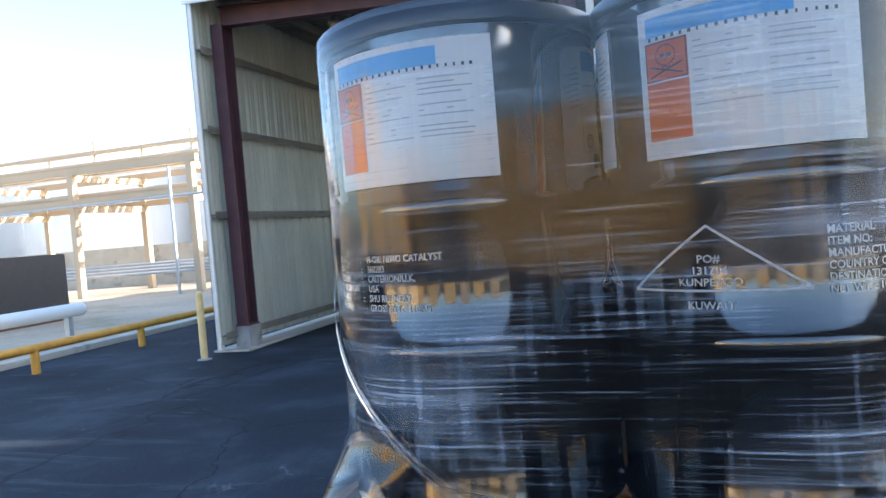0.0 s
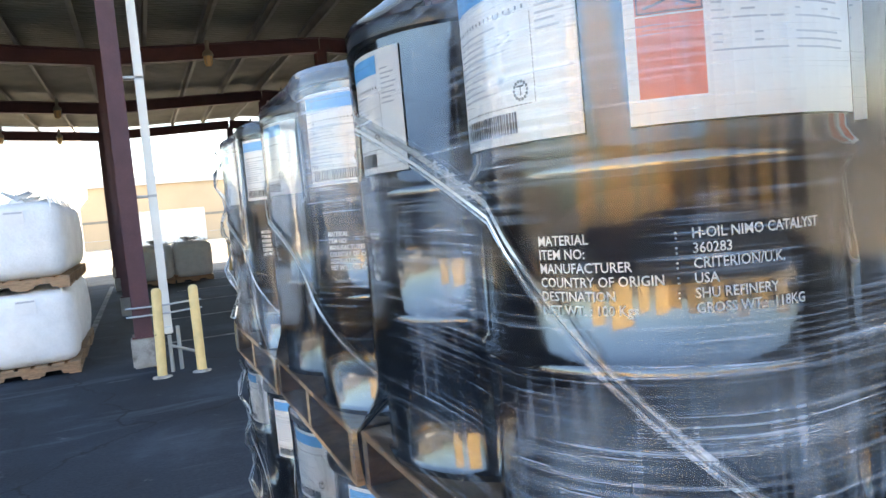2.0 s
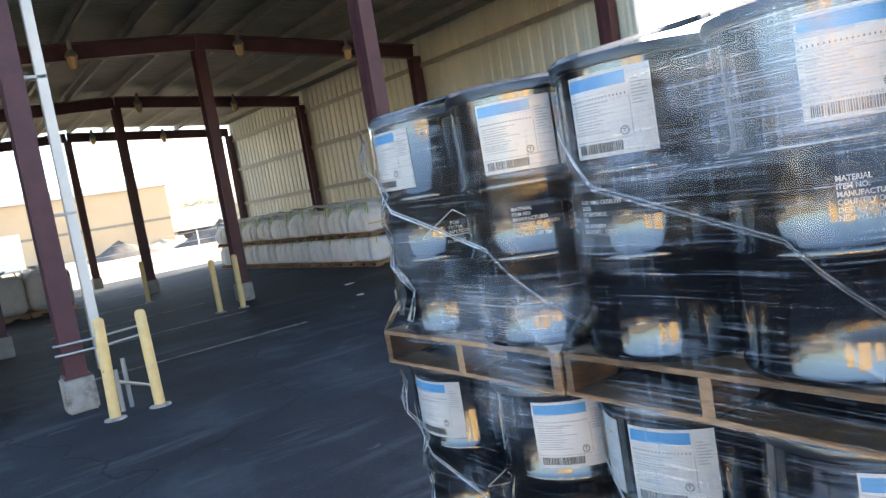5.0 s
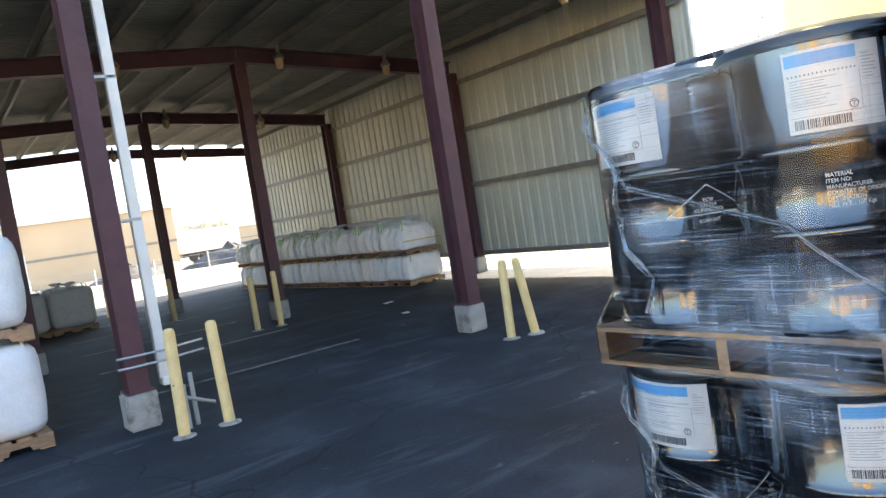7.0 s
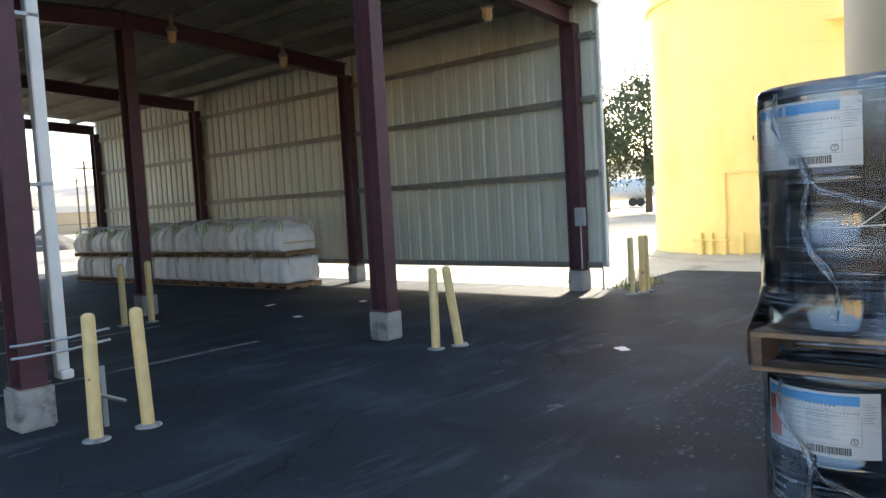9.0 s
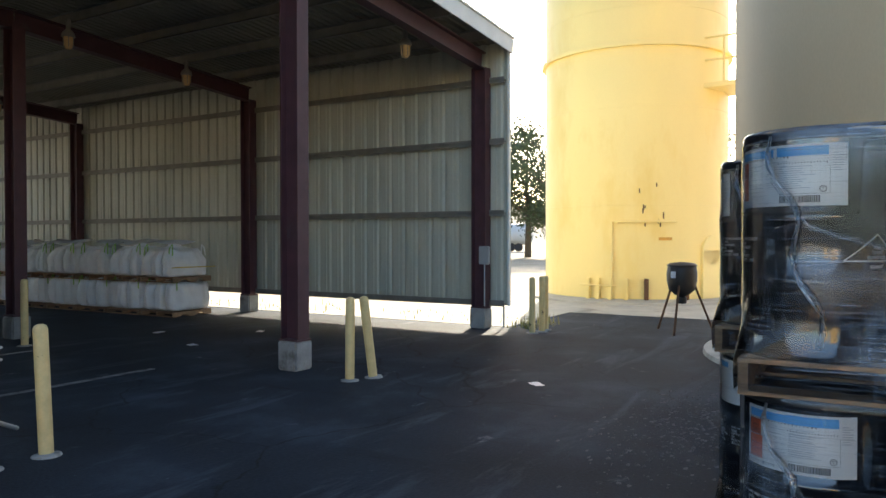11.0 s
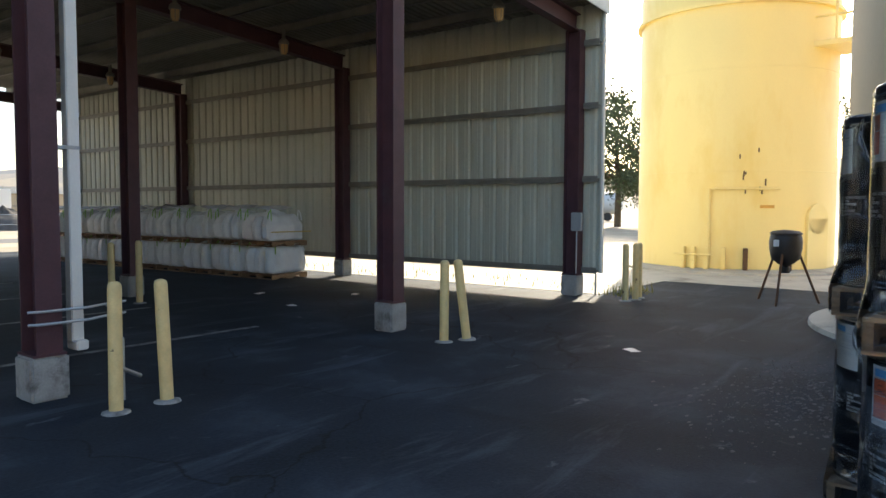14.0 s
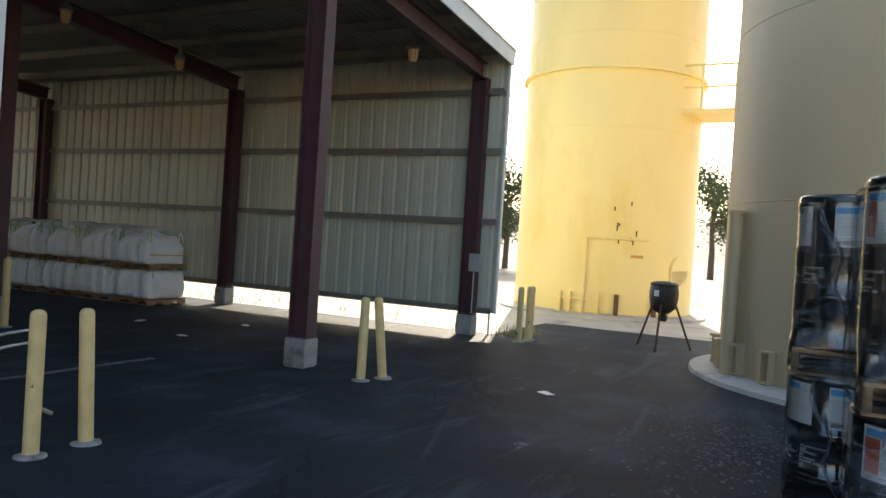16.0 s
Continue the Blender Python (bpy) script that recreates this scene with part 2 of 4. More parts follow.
# ---- mesh helpers ----
class Geo:
    """Collects vertices and faces for one mesh."""
    def __init__(self):
        self.v, self.f = [], []

    def add(self, verts, faces, m=None):
        o = len(self.v)
        self.v += [tuple(m @ Vector(p)) if m else tuple(p) for p in verts]
        self.f += [tuple(i + o for i in f) for f in faces]
        return self

    def box(self, x0, y0, z0, x1, y1, z1, m=None, b=0.0):
        if b <= 0:
            v = [(x, y, z) for z in (z0, z1) for y in (y0, y1) for x in (x0, x1)]
            return self.add(v, [(0, 2, 3, 1), (4, 5, 7, 6), (0, 1, 5, 4), (2, 6, 7, 3), (0, 4, 6, 2), (1, 3, 7, 5)], m)
        bm = bmesh.new()
        bmesh.ops.create_cube(bm, size=1, matrix=Matrix.LocRotScale(((x0 + x1) / 2, (y0 + y1) / 2, (z0 + z1) / 2), None, (x1 - x0, y1 - y0, z1 - z0)))
        bmesh.ops.bevel(bm, geom=bm.edges[:], offset=b, segments=2, affect="EDGES")
        self.take(bm, m)
        return self

    def take(self, bm, m=None):
        bm.verts.index_update()
        self.add([v.co[:] for v in bm.verts], [tuple(v.index for v in f.verts) for f in bm.faces], m)
        bm.free()

    def lathe(self, prof, n=32, m=None, caps=True):
        v, f = [], []
        for r, z in prof:
            v += [(r * math.cos(2 * math.pi * i / n), r * math.sin(2 * math.pi * i / n), z) for i in range(n)]
        for k in range(len(prof) - 1):
            f += [(k * n + i, k * n + (i + 1) % n, (k + 1) * n + (i + 1) % n, (k + 1) * n + i) for i in range(n)]
        if caps:
            f += [tuple(range(n))[::-1], tuple((len(prof) - 1) * n + i for i in range(n))]
        return self.add(v, f, m)

    def tube(self, pts, r, n=8):
        """A round bar along a polyline; r may be a list."""
        pts = [Vector(p) for p in pts]
        rs = r if isinstance(r, (list, tuple)) else [r] * len(pts)
        v, f = [], []
        for i, p in enumerate(pts):
            d = (pts[min(i + 1, len(pts) - 1)] - pts[max(i - 1, 0)]).normalized()
            a = d.orthogonal().normalized() if abs(d.z) > 0.95 else d.cross(Vector((0, 0, 1))).normalized()
            c = d.cross(a)
            v += [tuple(p + rs[i] * (a * math.cos(2 * math.pi * k / n) + c * math.sin(2 * math.pi * k / n))) for k in range(n)]
        for i in range(len(pts) - 1):
            f += [(i * n + k, i * n + (k + 1) % n, (i + 1) * n + (k + 1) % n, (i + 1) * n + k) for k in range(n)]
        f += [tuple(range(n))[::-1], tuple((len(pts) - 1) * n + k for k in range(n))]
        return self.add(v, f)

    def mesh(self, name, material, smooth=False):
        me = bpy.data.meshes.new(name)
        me.from_pydata(self.v, [], self.f)
        me.materials.append(material)
        me.validate()
        bm = bmesh.new()
        bm.from_mesh(me)
        bmesh.ops.recalc_face_normals(bm, faces=bm.faces)
        bm.to_mesh(me)
        bm.free()
        if smooth:
            me.shade_smooth()
            me.set_sharp_from_angle(angle=radians(40))
        return me


def obj(name, geo, material, smooth=False, label="", category="", group="", kind=""):
    return tagged(new(name, geo.mesh(name, material, smooth)), label, category, group, kind)


def part(name, geo, material, parent, label="", smooth=False, kind=""):
    ob = new(name, geo.mesh(name, material, smooth) if isinstance(geo, Geo) else geo)
    ob.parent = parent
    return tagged(ob, label, kind=kind)


def thing(name, m=None, label="", category="", group="", kind=""):
    ob = new(name)
    ob.empty_display_size = 0.1
    if m is not None:
        ob.matrix_basis = m
    return tagged(ob, label, category, group, kind)


def letters(lines, size, pitch, align="LEFT", wide=0.0):
    """Flat letters from the built-in font, as (verts, faces); the first base line is at y = 0."""
    v, f = [], []
    for k, line in enumerate(lines):
        if not line:
            continue
        cu = bpy.data.curves.new("letters", "FONT")
        cu.body, cu.size, cu.resolution_u, cu.align_x, cu.offset = line, size, 2, align, size * 0.012
        ob = new("letters", cu)
        bpy.context.view_layer.update()
        me = ob.evaluated_get(bpy.context.evaluated_depsgraph_get()).to_mesh()
        o = len(v)
        v += [(p.co.x * 1.1, p.co.y - k * pitch) for p in me.vertices]
        f += [tuple(i + o for i in p.vertices) for p in me.polygons]
        bpy.data.objects.remove(ob)
        bpy.data.curves.remove(cu)
    if wide:
        k = wide / max(x for x, y in v)
        v = [(x * k, y) for x, y in v]
    return v, f


def wrapped(v2, f, r, z, a0):
    """Lays flat shapes round an upright cylinder of radius r; x starts at angle a0, y at height z."""
    g = Geo()
    g.add([(r * math.cos(a0 + x / r), r * math.sin(a0 + x / r), z + y) for x, y in v2], f)
    return g


def patch(r, z0, z1, a0, a1, n=14):
    """A curved sheet with thickness on a cylinder."""
    g, v, f = Geo(), [], []
    for i in range(n + 1):
        a = a0 + (a1 - a0) * i / n
        for rr in (r, r + 0.0012):
            v += [(rr * math.cos(a), rr * math.sin(a), z0), (rr * math.cos(a), rr * math.sin(a), z1)]
    for i in range(n):
        k = i * 4
        f += [(k + 2, k + 6, k + 7, k + 3), (k, k + 1, k + 5, k + 4), (k + 1, k + 3, k + 7, k + 5), (k, k + 4, k + 6, k + 2)]
    f += [(0, 2, 3, 1), (n * 4, n * 4 + 1, n * 4 + 3, n * 4 + 2)]
    return g.add(v, f)


# ---- ground ----
tagged(obj("ground", Geo().box(-900, -700, -0.5, 900, 900, -0.03), M_DIRT), "dry pale dirt ground reaching to the hills", "ground", kind="structure")
tagged(obj("pavement_yard", Geo().box(-17.6, -40, -0.2, 3.5, 20.5, 0.0), M_ASPHALT), "unseen dark asphalt added to darken the drum reflections with pale dust stains", "pavement", kind="structure")
obj("pavement_pad", Geo().box(3.5, -14, -0.2, 14, 3.2, 0.004), M_PALE, label="pale concrete pad around the yellow tank", category="pavement", kind="structure")
obj("pavement_strip", Geo().box(0.42, -0.25, -0.1, 3.49, 20, 0.008), M_PALE, label="sunlit pale concrete strip outside the wall", category="pavement", kind="structure")
obj("road_far", Geo().box(-120, 27.5, -0.2, 120, 31.5, -0.02), M_ROAD, label="grey access road beyond the shed", category="road", kind="structure")
obj("pavement_kerb_strip", Geo().box(-14.6, -0.3, 0.0, -13.95, 18.9, 0.03, b=0.012), M_PALE, label="pale concrete strip along the wall foot", category="kerb", kind="structure")

# ---- shed ----
COLX = (-14.22, -8.88, -4.72, 0.1)
ROWS = (0.13, 5.9, 12.2, 18.5)
BEAMZ = (5.0, 4.72, 4.95, 4.60)


def colx(i, j):
    return COLX[i] - (0.0, 0.042, 0.034, 0.0)[i] * ROWS[j]


def h_geo(w, d, t, z0, z1):
    g = Geo()
    g.box(-w / 2, -d / 2, z0, w / 2, -d / 2 + t, z1)
    g.box(-w / 2, d / 2 - t, z0, w / 2, d / 2, z1)
    g.box(-t / 2, -d / 2 + t, z0, t / 2, d / 2 - t, z1)
    return g


pier_mesh = Geo().box(-0.15, -0.15, 0, 0.15, 0.15, 0.36, b=0.02).mesh("pier", M_CONC)
for j in range(4):
    for i in range(4):
        x, y = colx(i, j), ROWS[j]
        col = thing("shed_column", pose(x, y, 0), "dark red steel column on a concrete pier", "column", "columns of the shed")
        part("pier", pier_mesh, None, col, "worn grey concrete pier")
        part("shaft", h_geo(0.2, 0.28, 0.02, 0.365, BEAMZ[i] + 0.02), M_STEEL, col)
        part("base_plate", Geo().box(-0.13, -0.148, 0.355, 0.13, 0.148, 0.38, b=0.004), M_STEEL, col)
    for i in range(3):
        a = Vector((colx(i, j), ROWS[j], BEAMZ[i]))
        b = Vector((colx(i + 1, j), ROWS[j], BEAMZ[i + 1]))
        d = b - a
        ln = d.length
        ang = math.atan2(d.z, d.x)
        g = Geo()
        g.box(0, -0.09, 0, ln, 0.09, 0.02)
        g.box(0, -0.09, 0.28, ln, 0.09, 0.30)
        g.box(0, -0.01, 0.02, ln, 0.01, 0.28)
        ob = obj("shed_beam", g, M_STEEL, label="dark red steel roof beam between columns", category="beam", group="beams of the shed")
        ob.matrix_basis = Matrix.Translation(a) @ Matrix.Rotation(-ang, 4, "Y")


def roof_z(x):
    for i in range(3):
        if x <= COLX[i + 1] or i == 2:
            return BEAMZ[i] + (BEAMZ[i + 1] - BEAMZ[i]) * (x - COLX[i]) / (COLX[i + 1] - COLX[i]) + 0.31


for i in range(3):
    n = 5 if i == 0 else 4
    for k in range(n):
        x = COLX[i] + (COLX[i + 1] - COLX[i]) * (k + 0.5) / n
        z = roof_z(x)
        g = Geo()
        g.box(x - 0.008, -0.3, z, x + 0.008, 18.9, z + 0.17)
        g.box(x - 0.008, -0.3, z, x + 0.06, 18.9, z + 0.012)
        g.box(x - 0.06, -0.3, z + 0.158, x - 0.008, 18.9, z + 0.17)
        obj("roof_purlin", g, M_PURLIN, label="pale galvanised roof purlin running over the beams", category="purlin", group="purlins of the roof")

# roof sheets, ribbed across the slope, one mesh with the pieces of the ceiling
for i in range(3):
    x0, x1 = COLX[i] - (0.3 if i == 0 else 0), COLX[i + 1] + (0.32 if i == 2 else 0)
    zs = [roof_z(x) + 0.175 for x in (x0, x1)]
    g, v, f = Geo(), [], []
    prof, y = [], -0.35
    while y < 18.95:
        prof += [(y, 0), (y + 0.045, 0.0), (y + 0.06, 0.028), (y + 0.09, 0.028), (y + 0.105, 0)]
        y += 0.15
    for x, z in ((x0, zs[0]), (x1, zs[1])):
        for p, h in prof:
            v += [(x, p, z + h), (x, p, z + h + 0.012)]
    n = len(prof)
    for k in range(n - 1):
        a, b = 2 * k, 2 * (n + k)
        f += [(a, a + 2, b + 2, b), (a + 1, b + 1, b + 3, a + 3)]
    f += [(0, 2 * n, 2 * n + 1, 1), (2 * n - 2, 2 * n - 1, 4 * n - 1, 4 * n - 2)]
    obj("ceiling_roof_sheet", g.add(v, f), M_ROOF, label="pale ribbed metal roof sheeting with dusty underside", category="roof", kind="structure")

# fascia along the open front
for i in range(3):
    a = Vector((COLX[i] - (0.3 if i == 0 else 0), -0.38, roof_z(COLX[i]) + 0.02))
    b = Vector((COLX[i + 1] + (0.24 if i == 2 else 0), -0.38, roof_z(COLX[i + 1]) + 0.02))
    ln, ang = (b - a).length, math.atan2(b.z - a.z, b.x - a.x)
    g = Geo().box(0, -0.012, -0.06, ln, 0.012, 0.22, b=0.004)
    g.box(0, -0.04, 0.2, ln, 0.02, 0.235, b=0.004)
    ob = obj("trim_fascia", g, M_TRIM, label="white metal fascia along the roof edge", category="trim", kind="structure")
    ob.matrix_basis = Matrix.Translation(a) @ Matrix.Rotation(-ang, 4, "Y")


def rib_panel(width, z0, z1, ribs=3):
    """A wall sheet in the y-z plane, ribs towards +x."""
    g, v, f, prof = Geo(), [], [], []
    p = width / ribs
    for k in range(ribs):
        y = k * p
        prof += [(y, 0), (y + 0.1 * p, 0.0), (y + 0.2 * p, 0.034), (y + 0.34 * p, 0.034), (y + 0.44 * p, 0), (y + 0.66 * p, 0.0), (y + 0.69 * p, 0.008), (y + 0.72 * p, 0)]
    prof.append((width, 0))
    for z in (z0, z1):
        for y, h in prof:
            v += [(h, y, z), (h + 0.006, y, z)]
    n = len(prof)
    for k in range(n - 1):
        a, b = 2 * k, 2 * (n + k)
        f += [(a, b, b + 2, a + 2), (a + 1, a + 3, b + 3, b + 1)]
    f += [(0, 1, 2 * n + 1, 2 * n), (2 * n - 2, 4 * n - 2, 4 * n - 1, 2 * n - 1)]
    return g.add(v, f)


for wall, x, side, z1 in (("wall_east", 0.25, 1, 5.08), ("wall_west", -14.42, -1, 5.50)):
    w = thing(wall, None, "pale sage ribbed metal wall hung on girts", "wall", kind="structure")
    pw = 0.9075
    mesh = rib_panel(pw, 0.42 if side > 0 else 0.1, z1).mesh("wall_panel", M_WALL)
    for k in range(21):
        p = part("wall_panel", mesh, None, w)
        p.matrix_basis = Matrix.Translation((x, -0.32 + k * pw, 0)) @ Matrix.Diagonal((side, 1, 1, 1))
    for z in ((0.45, 2.05, 3.32, 4.4) if side > 0 else (0.25, 2.1, 3.4, 4.6)):
        g = Geo()
        xi = x - side * 0.1
        g.box(min(xi, x - side * 0.003), -0.3, z - 0.012, max(xi, x - side * 0.003), 18.7, z + 0.004)
        g.box(min(xi, xi + side * 0.012), -0.3, z - 0.06, max(xi, xi + side * 0.012), 18.7, z + 0.05)
        part("girt", g, M_PURLIN, w, "grey-brown steel girt")
    xt = x + side * 0.05
    part("corner_trim", Geo().box(min(x - side * 0.02, xt + side * 0.01), -0.36, 0.4 if side > 0 else 0.05, max(x - side * 0.02, xt + side * 0.01), -0.325, z1, b=0.004).box(xt - 0.006, -0.36, 0.4 if side > 0 else 0.05, xt + 0.006, -0.18, z1), M_TRIM, w, "white corner flashing")

box = thing("switch_box", pose(-0.02, -0.02, 1.3), "small grey electrical box on the corner column", "electrical box")
part("case", Geo().box(-0.06, -0.1, -0.16, 0.0, 0.1, 0.16, b=0.01), M_GALV, box)
part("conduit", Geo().tube([(-0.03, 0, -0.16), (-0.03, 0, -0.9)], 0.012), M_GALV, box)

# downspout at the valley column
ds = thing("downspout", None, "white metal downspout strapped beside the column", "downspout")
part("pipe", Geo().box(-8.66, 0.10, 0.40, -8.56, 0.20, 4.9, b=0.008), M_TRIM, ds)
part("elbow", Geo().box(-8.66, 0.02, 0.36, -8.56, 0.20, 0.44, b=0.01), M_TRIM, ds)
for z in (0.62, 0.72):
    part("clamp", Geo().tube([(-9.05, -0.02, z), (-8.95, -0.06, z), (-8.6, -0.06, z), (-8.45, 0.02, z), (-8.2, 0.1, z)], 0.012, 6), M_GALV, ds)
for z in (2.0, 3.4):
    part("strap", Geo().box(-8.8, 0.1, z, -8.56, 0.24, z + 0.03), M_GALV, ds)


# ---- bollards ----
def bollard(x, y, h=0.98, lean=(0, 0), label="chipped pale yellow steel bollard"):
    b = thing("bollard", pose(x, y, 0, lean[0], lean[1], 0), label, "bollard", "bollards by the columns")
    prof = [(0.052, -0.02), (0.052, h - 0.05), (0.05, h - 0.03), (0.042, h - 0.012), (0.02, h), (0.001, h + 0.002)]
    part("post", Geo().lathe(prof, 20), M_YELLOW, b, smooth=True)
    part("footing", Geo().lathe([(0.11, -0.01), (0.10, 0.012), (0.06, 0.02)], 16), M_CONC, b)
    return b


for x, y, h, lean in ((-8.74, -0.73, 0.98, (-3, 2)), (-8.325, -0.735, 0.97, (-4, 0)), (-4.94, -0.885, 0.94, (-1, 2)), (-4.655, -1.0, 0.95, (-3, -7)),
                      (-0.15, -0.98, 0.95, (0, 0)), (0.1, -1.05, 0.96, (0, 0)), (0.376, -0.995, 0.95, (0, 0)), (-14.35, -0.85, 1.0, (0, 0)),
                      (-5.34, 4.92, 1.0, (0, 0)), (-5.75, 5.0, 0.98, (0, 0)), (-5.84, 9.8, 1.0, (0, 0)), (-6.2, 15.1, 1.0, (0, 0))):
    bollard(x, y, h, lean)

stub = thing("pipe_stub", None, "grey galvanised pipe stubs beside the bollards", "pipe")
for x, y, h in ((-8.62, -0.5, 0.42), (-8.52, -0.42, 0.5)):
    part("upright", Geo().tube([(x, y, -0.02), (x, y, h)], 0.022), M_GALV, stub)
part("cross_bar", Geo().tube([(-8.62, -0.5, 0.3), (-8.3, -0.3, 0.14)], 0.018), M_GALV, stub)
hp = thing("hose_pipe", None, "bent grey pipe standing beside the corner pier", "pipe")
part("bend", Geo().tube([(0.35, -0.2, -0.01), (0.35, -0.2, 0.38), (0.33, -0.15, 0.42), (0.2, -0.05, 0.42)], 0.02), M_GALV, hp)


# ---- lamps (unlit) ----
def lamp(x, y, z):
    o = thing("roof_lamp", pose(x, y, z), "caged amber glass roof lamp, unlit", "lamp", "lamps under the roof")
    part("canopy", Geo().lathe([(0.10, 0.0), (0.11, 0.02), (0.09, 0.08), (0.04, 0.13), (0.04, 0.3)], 16), M_PURLIN, o, smooth=True)
    part("globe", Geo().lathe([(0.001, -0.2), (0.05, -0.19), (0.075, -0.14), (0.085, 0.0)], 16), M_LAMPG, o, "amber glass globe", smooth=True)
    g = Geo()
    for k in range(6):
        a = k * math.pi / 3
        g.tube([(0.09 * math.cos(a), 0.09 * math.sin(a), 0), (0.085 * math.cos(a), 0.085 * math.sin(a), -0.14), (0.02 * math.cos(a), 0.02 * math.sin(a), -0.215)], 0.006, 5)
    part("guard", g, M_PURLIN, o)


for x, y in ((-1.48, 0.69), (-4.2, 5.6), (-1.8, 5.6), (-4.3, 0.7), (-12.6, 0.8), (-12.8, 5.6), (-10.4, 12.0), (-12.5, 12.0), (-4.6, 12.0), (-2.0, 12.0), (-10.9, 18.2), (-12.6, 18.2), (-4.6, 18.3), (-2.3, 18.3), (-7.2, 5.7)):
    lamp(x, y, roof_z(x) - 0.28)


# ---- pallets ----
def pallet_parts(o, w, d, h=0.14, film=False):
    n = 6
    bw = w / (n + (n - 1) * 0.35)
    top = Geo().box(0, -d / 2, h - 0.018, bw, d / 2, h, b=0.002).mesh("top_board", M_WOOD)
    for k in range(n):
        p = part("top_board", top, None, o)
        p.location.x = -w / 2 + k * bw * 1.35
    bot = Geo().box(0, -d / 2, 0, bw, d / 2, 0.016, b=0.002).mesh("bottom_board", M_WOOD)
    for k in (0, 2.5, 5):
        p = part("bottom_board", bot, None, o)
        p.location.x = -w / 2 + k * bw * 1.35
    st = Geo()
    L, z0, z1 = w / 2 - 0.001, 0.017, h - 0.0185
    prof = [(-L, z0), (-L * 0.62, z0), (-L * 0.58, z0 + 0.045), (-L * 0.26, z0 + 0.045), (-L * 0.22, z0), (L * 0.22, z0), (L * 0.26, z0 + 0.045), (L * 0.58, z0 + 0.045), (L * 0.62, z0), (L, z0), (L, z1), (-L, z1)]
    k = len(prof)
    st.add([(x, y, z) for y in (-0.019, 0.019) for x, z in prof], [tuple(range(k)), tuple(range(2 * k - 1, k - 1, -1))] + [(i, (i + 1) % k, k + (i + 1) % k, k + i) for i in range(k)])
    sm = st.mesh("stringer", M_WOOD)
    for y in (-d / 2 + 0.02, 0, d / 2 - 0.02):
        p = part("stringer", sm, None, o)
        p.location.y = y


drum_pallet = thing("drum_pallet", pose(0, 0, 0), "brown wooden pallet wrapped with its drums", "pallet", "pallets under drums")
pallet_parts(drum_pallet, 1.05, 1.03)
bag_pallet = thing("bag_pallet", pose(0, 0, 0), "light wooden pallet under a bulk bag", "pallet", "pallets under bags")
pallet_parts(bag_pallet, 1.0, 1.0)

# ---- drums ----
R, DH = 0.261, 0.858
drum_prof = [(0.001, 0.008), (R - 0.012, 0.008), (R - 0.008, 0.0), (R + 0.002, 0.0), (R + 0.004, 0.012), (R - 0.003, 0.022)]
for zb in (0.295, 0.535):
    drum_prof += [(R - 0.003, zb - 0.026), (R + 0.006, zb - 0.013), (R + 0.010, zb), (R + 0.006, zb + 0.013), (R - 0.003, zb + 0.026)]
drum_prof += [(R - 0.003, DH - 0.045), (R - 0.003, DH - 0.03)]
drum_body = Geo().lathe(drum_prof, 56, caps=False).mesh("body", M_DRUM, True)
lid_mesh = Geo().lathe([(R - 0.002, DH - 0.034), (R + 0.009, DH - 0.03), (R + 0.011, DH - 0.015), (R + 0.006, DH - 0.002), (R - 0.008, DH), (R - 0.016, DH - 0.012), (0.001, DH - 0.012)], 56, caps=False).mesh("lid", M_LID, True)
TXT = 0.0168
txt_a = letters(["MATERIAL", "ITEM NO:", "MANUFACTURER", "COUNTRY OF ORIGIN", "DESTINATION", "NET WT. : 100 Kgs"], 0.0168, TXT, wide=0.152)
txt_k = letters([":", ":", ":", ":", ":"], 0.0168, TXT)
txt_b = letters(["H-OIL NIMO CATALYST", "360283", "CRITERION/U.K.", "USA", "SHU REFINERY", "GROSS WT.:  118KG"], 0.0168, TXT, wide=0.156)
txt_c = letters(["PO#", "131714", "KUNPETCO", "", "KUWAIT"], 0.0168, 0.0174, "CENTER")
RT = R - 0.0012


def tri_lines():
    v, f = [], []
    pts = [(-0.14, -0.049), (0.14, -0.049), (0, 0.048)]
    for k in range(3):
        (x0, y0), (x1, y1) = pts[k], pts[(k + 1) % 3]
        dx, dy = x1 - x0, y1 - y0
        ln = math.hypot(dx, dy)
        nx, ny = -dy / ln * 0.0018, dx / ln * 0.0018
        for s in range(8):
            a, b = s / 8, (s + 1) / 8
            o = len(v)
            v += [(x0 + dx * a + nx, y0 + dy * a + ny), (x0 + dx * a - nx, y0 + dy * a - ny), (x0 + dx * b - nx, y0 + dy * b - ny), (x0 + dx * b + nx, y0 + dy * b + ny)]
            f.append((o, o + 1, o + 2, o + 3))
    return v, f


def rects(items):
    v, f = [], []
    for x0, y0, x1, y1 in items:
        n = max(1, int((x1 - x0) / 0.03))
        for s in range(n):
            o, a, b = len(v), x0 + (x1 - x0) * s / n, x0 + (x1 - x0) * (s + 1) / n
            v += [(a, y0), (b, y0), (b, y1), (a, y1)]
            f.append((o, o + 1, o + 2, o + 3))
    return v, f


stencil = wrapped(*txt_a, RT, 0.450, -0.17 / R)
for block, start in ((txt_k, -0.004), (txt_b, 0.015)):
    row = wrapped(*block, RT, 0.450, start / R)
    stencil.add(row.v, row.f)
stencil_mesh = stencil.mesh("stencil_text", M_WHITE)
tri = wrapped(*tri_lines(), RT, 0.424, 0.0)
row = wrapped(*txt_c, RT, 0.417, 0.0)
tri.add(row.v, row.f)
tri_mesh = tri.mesh("stencil_triangle", M_WHITE)

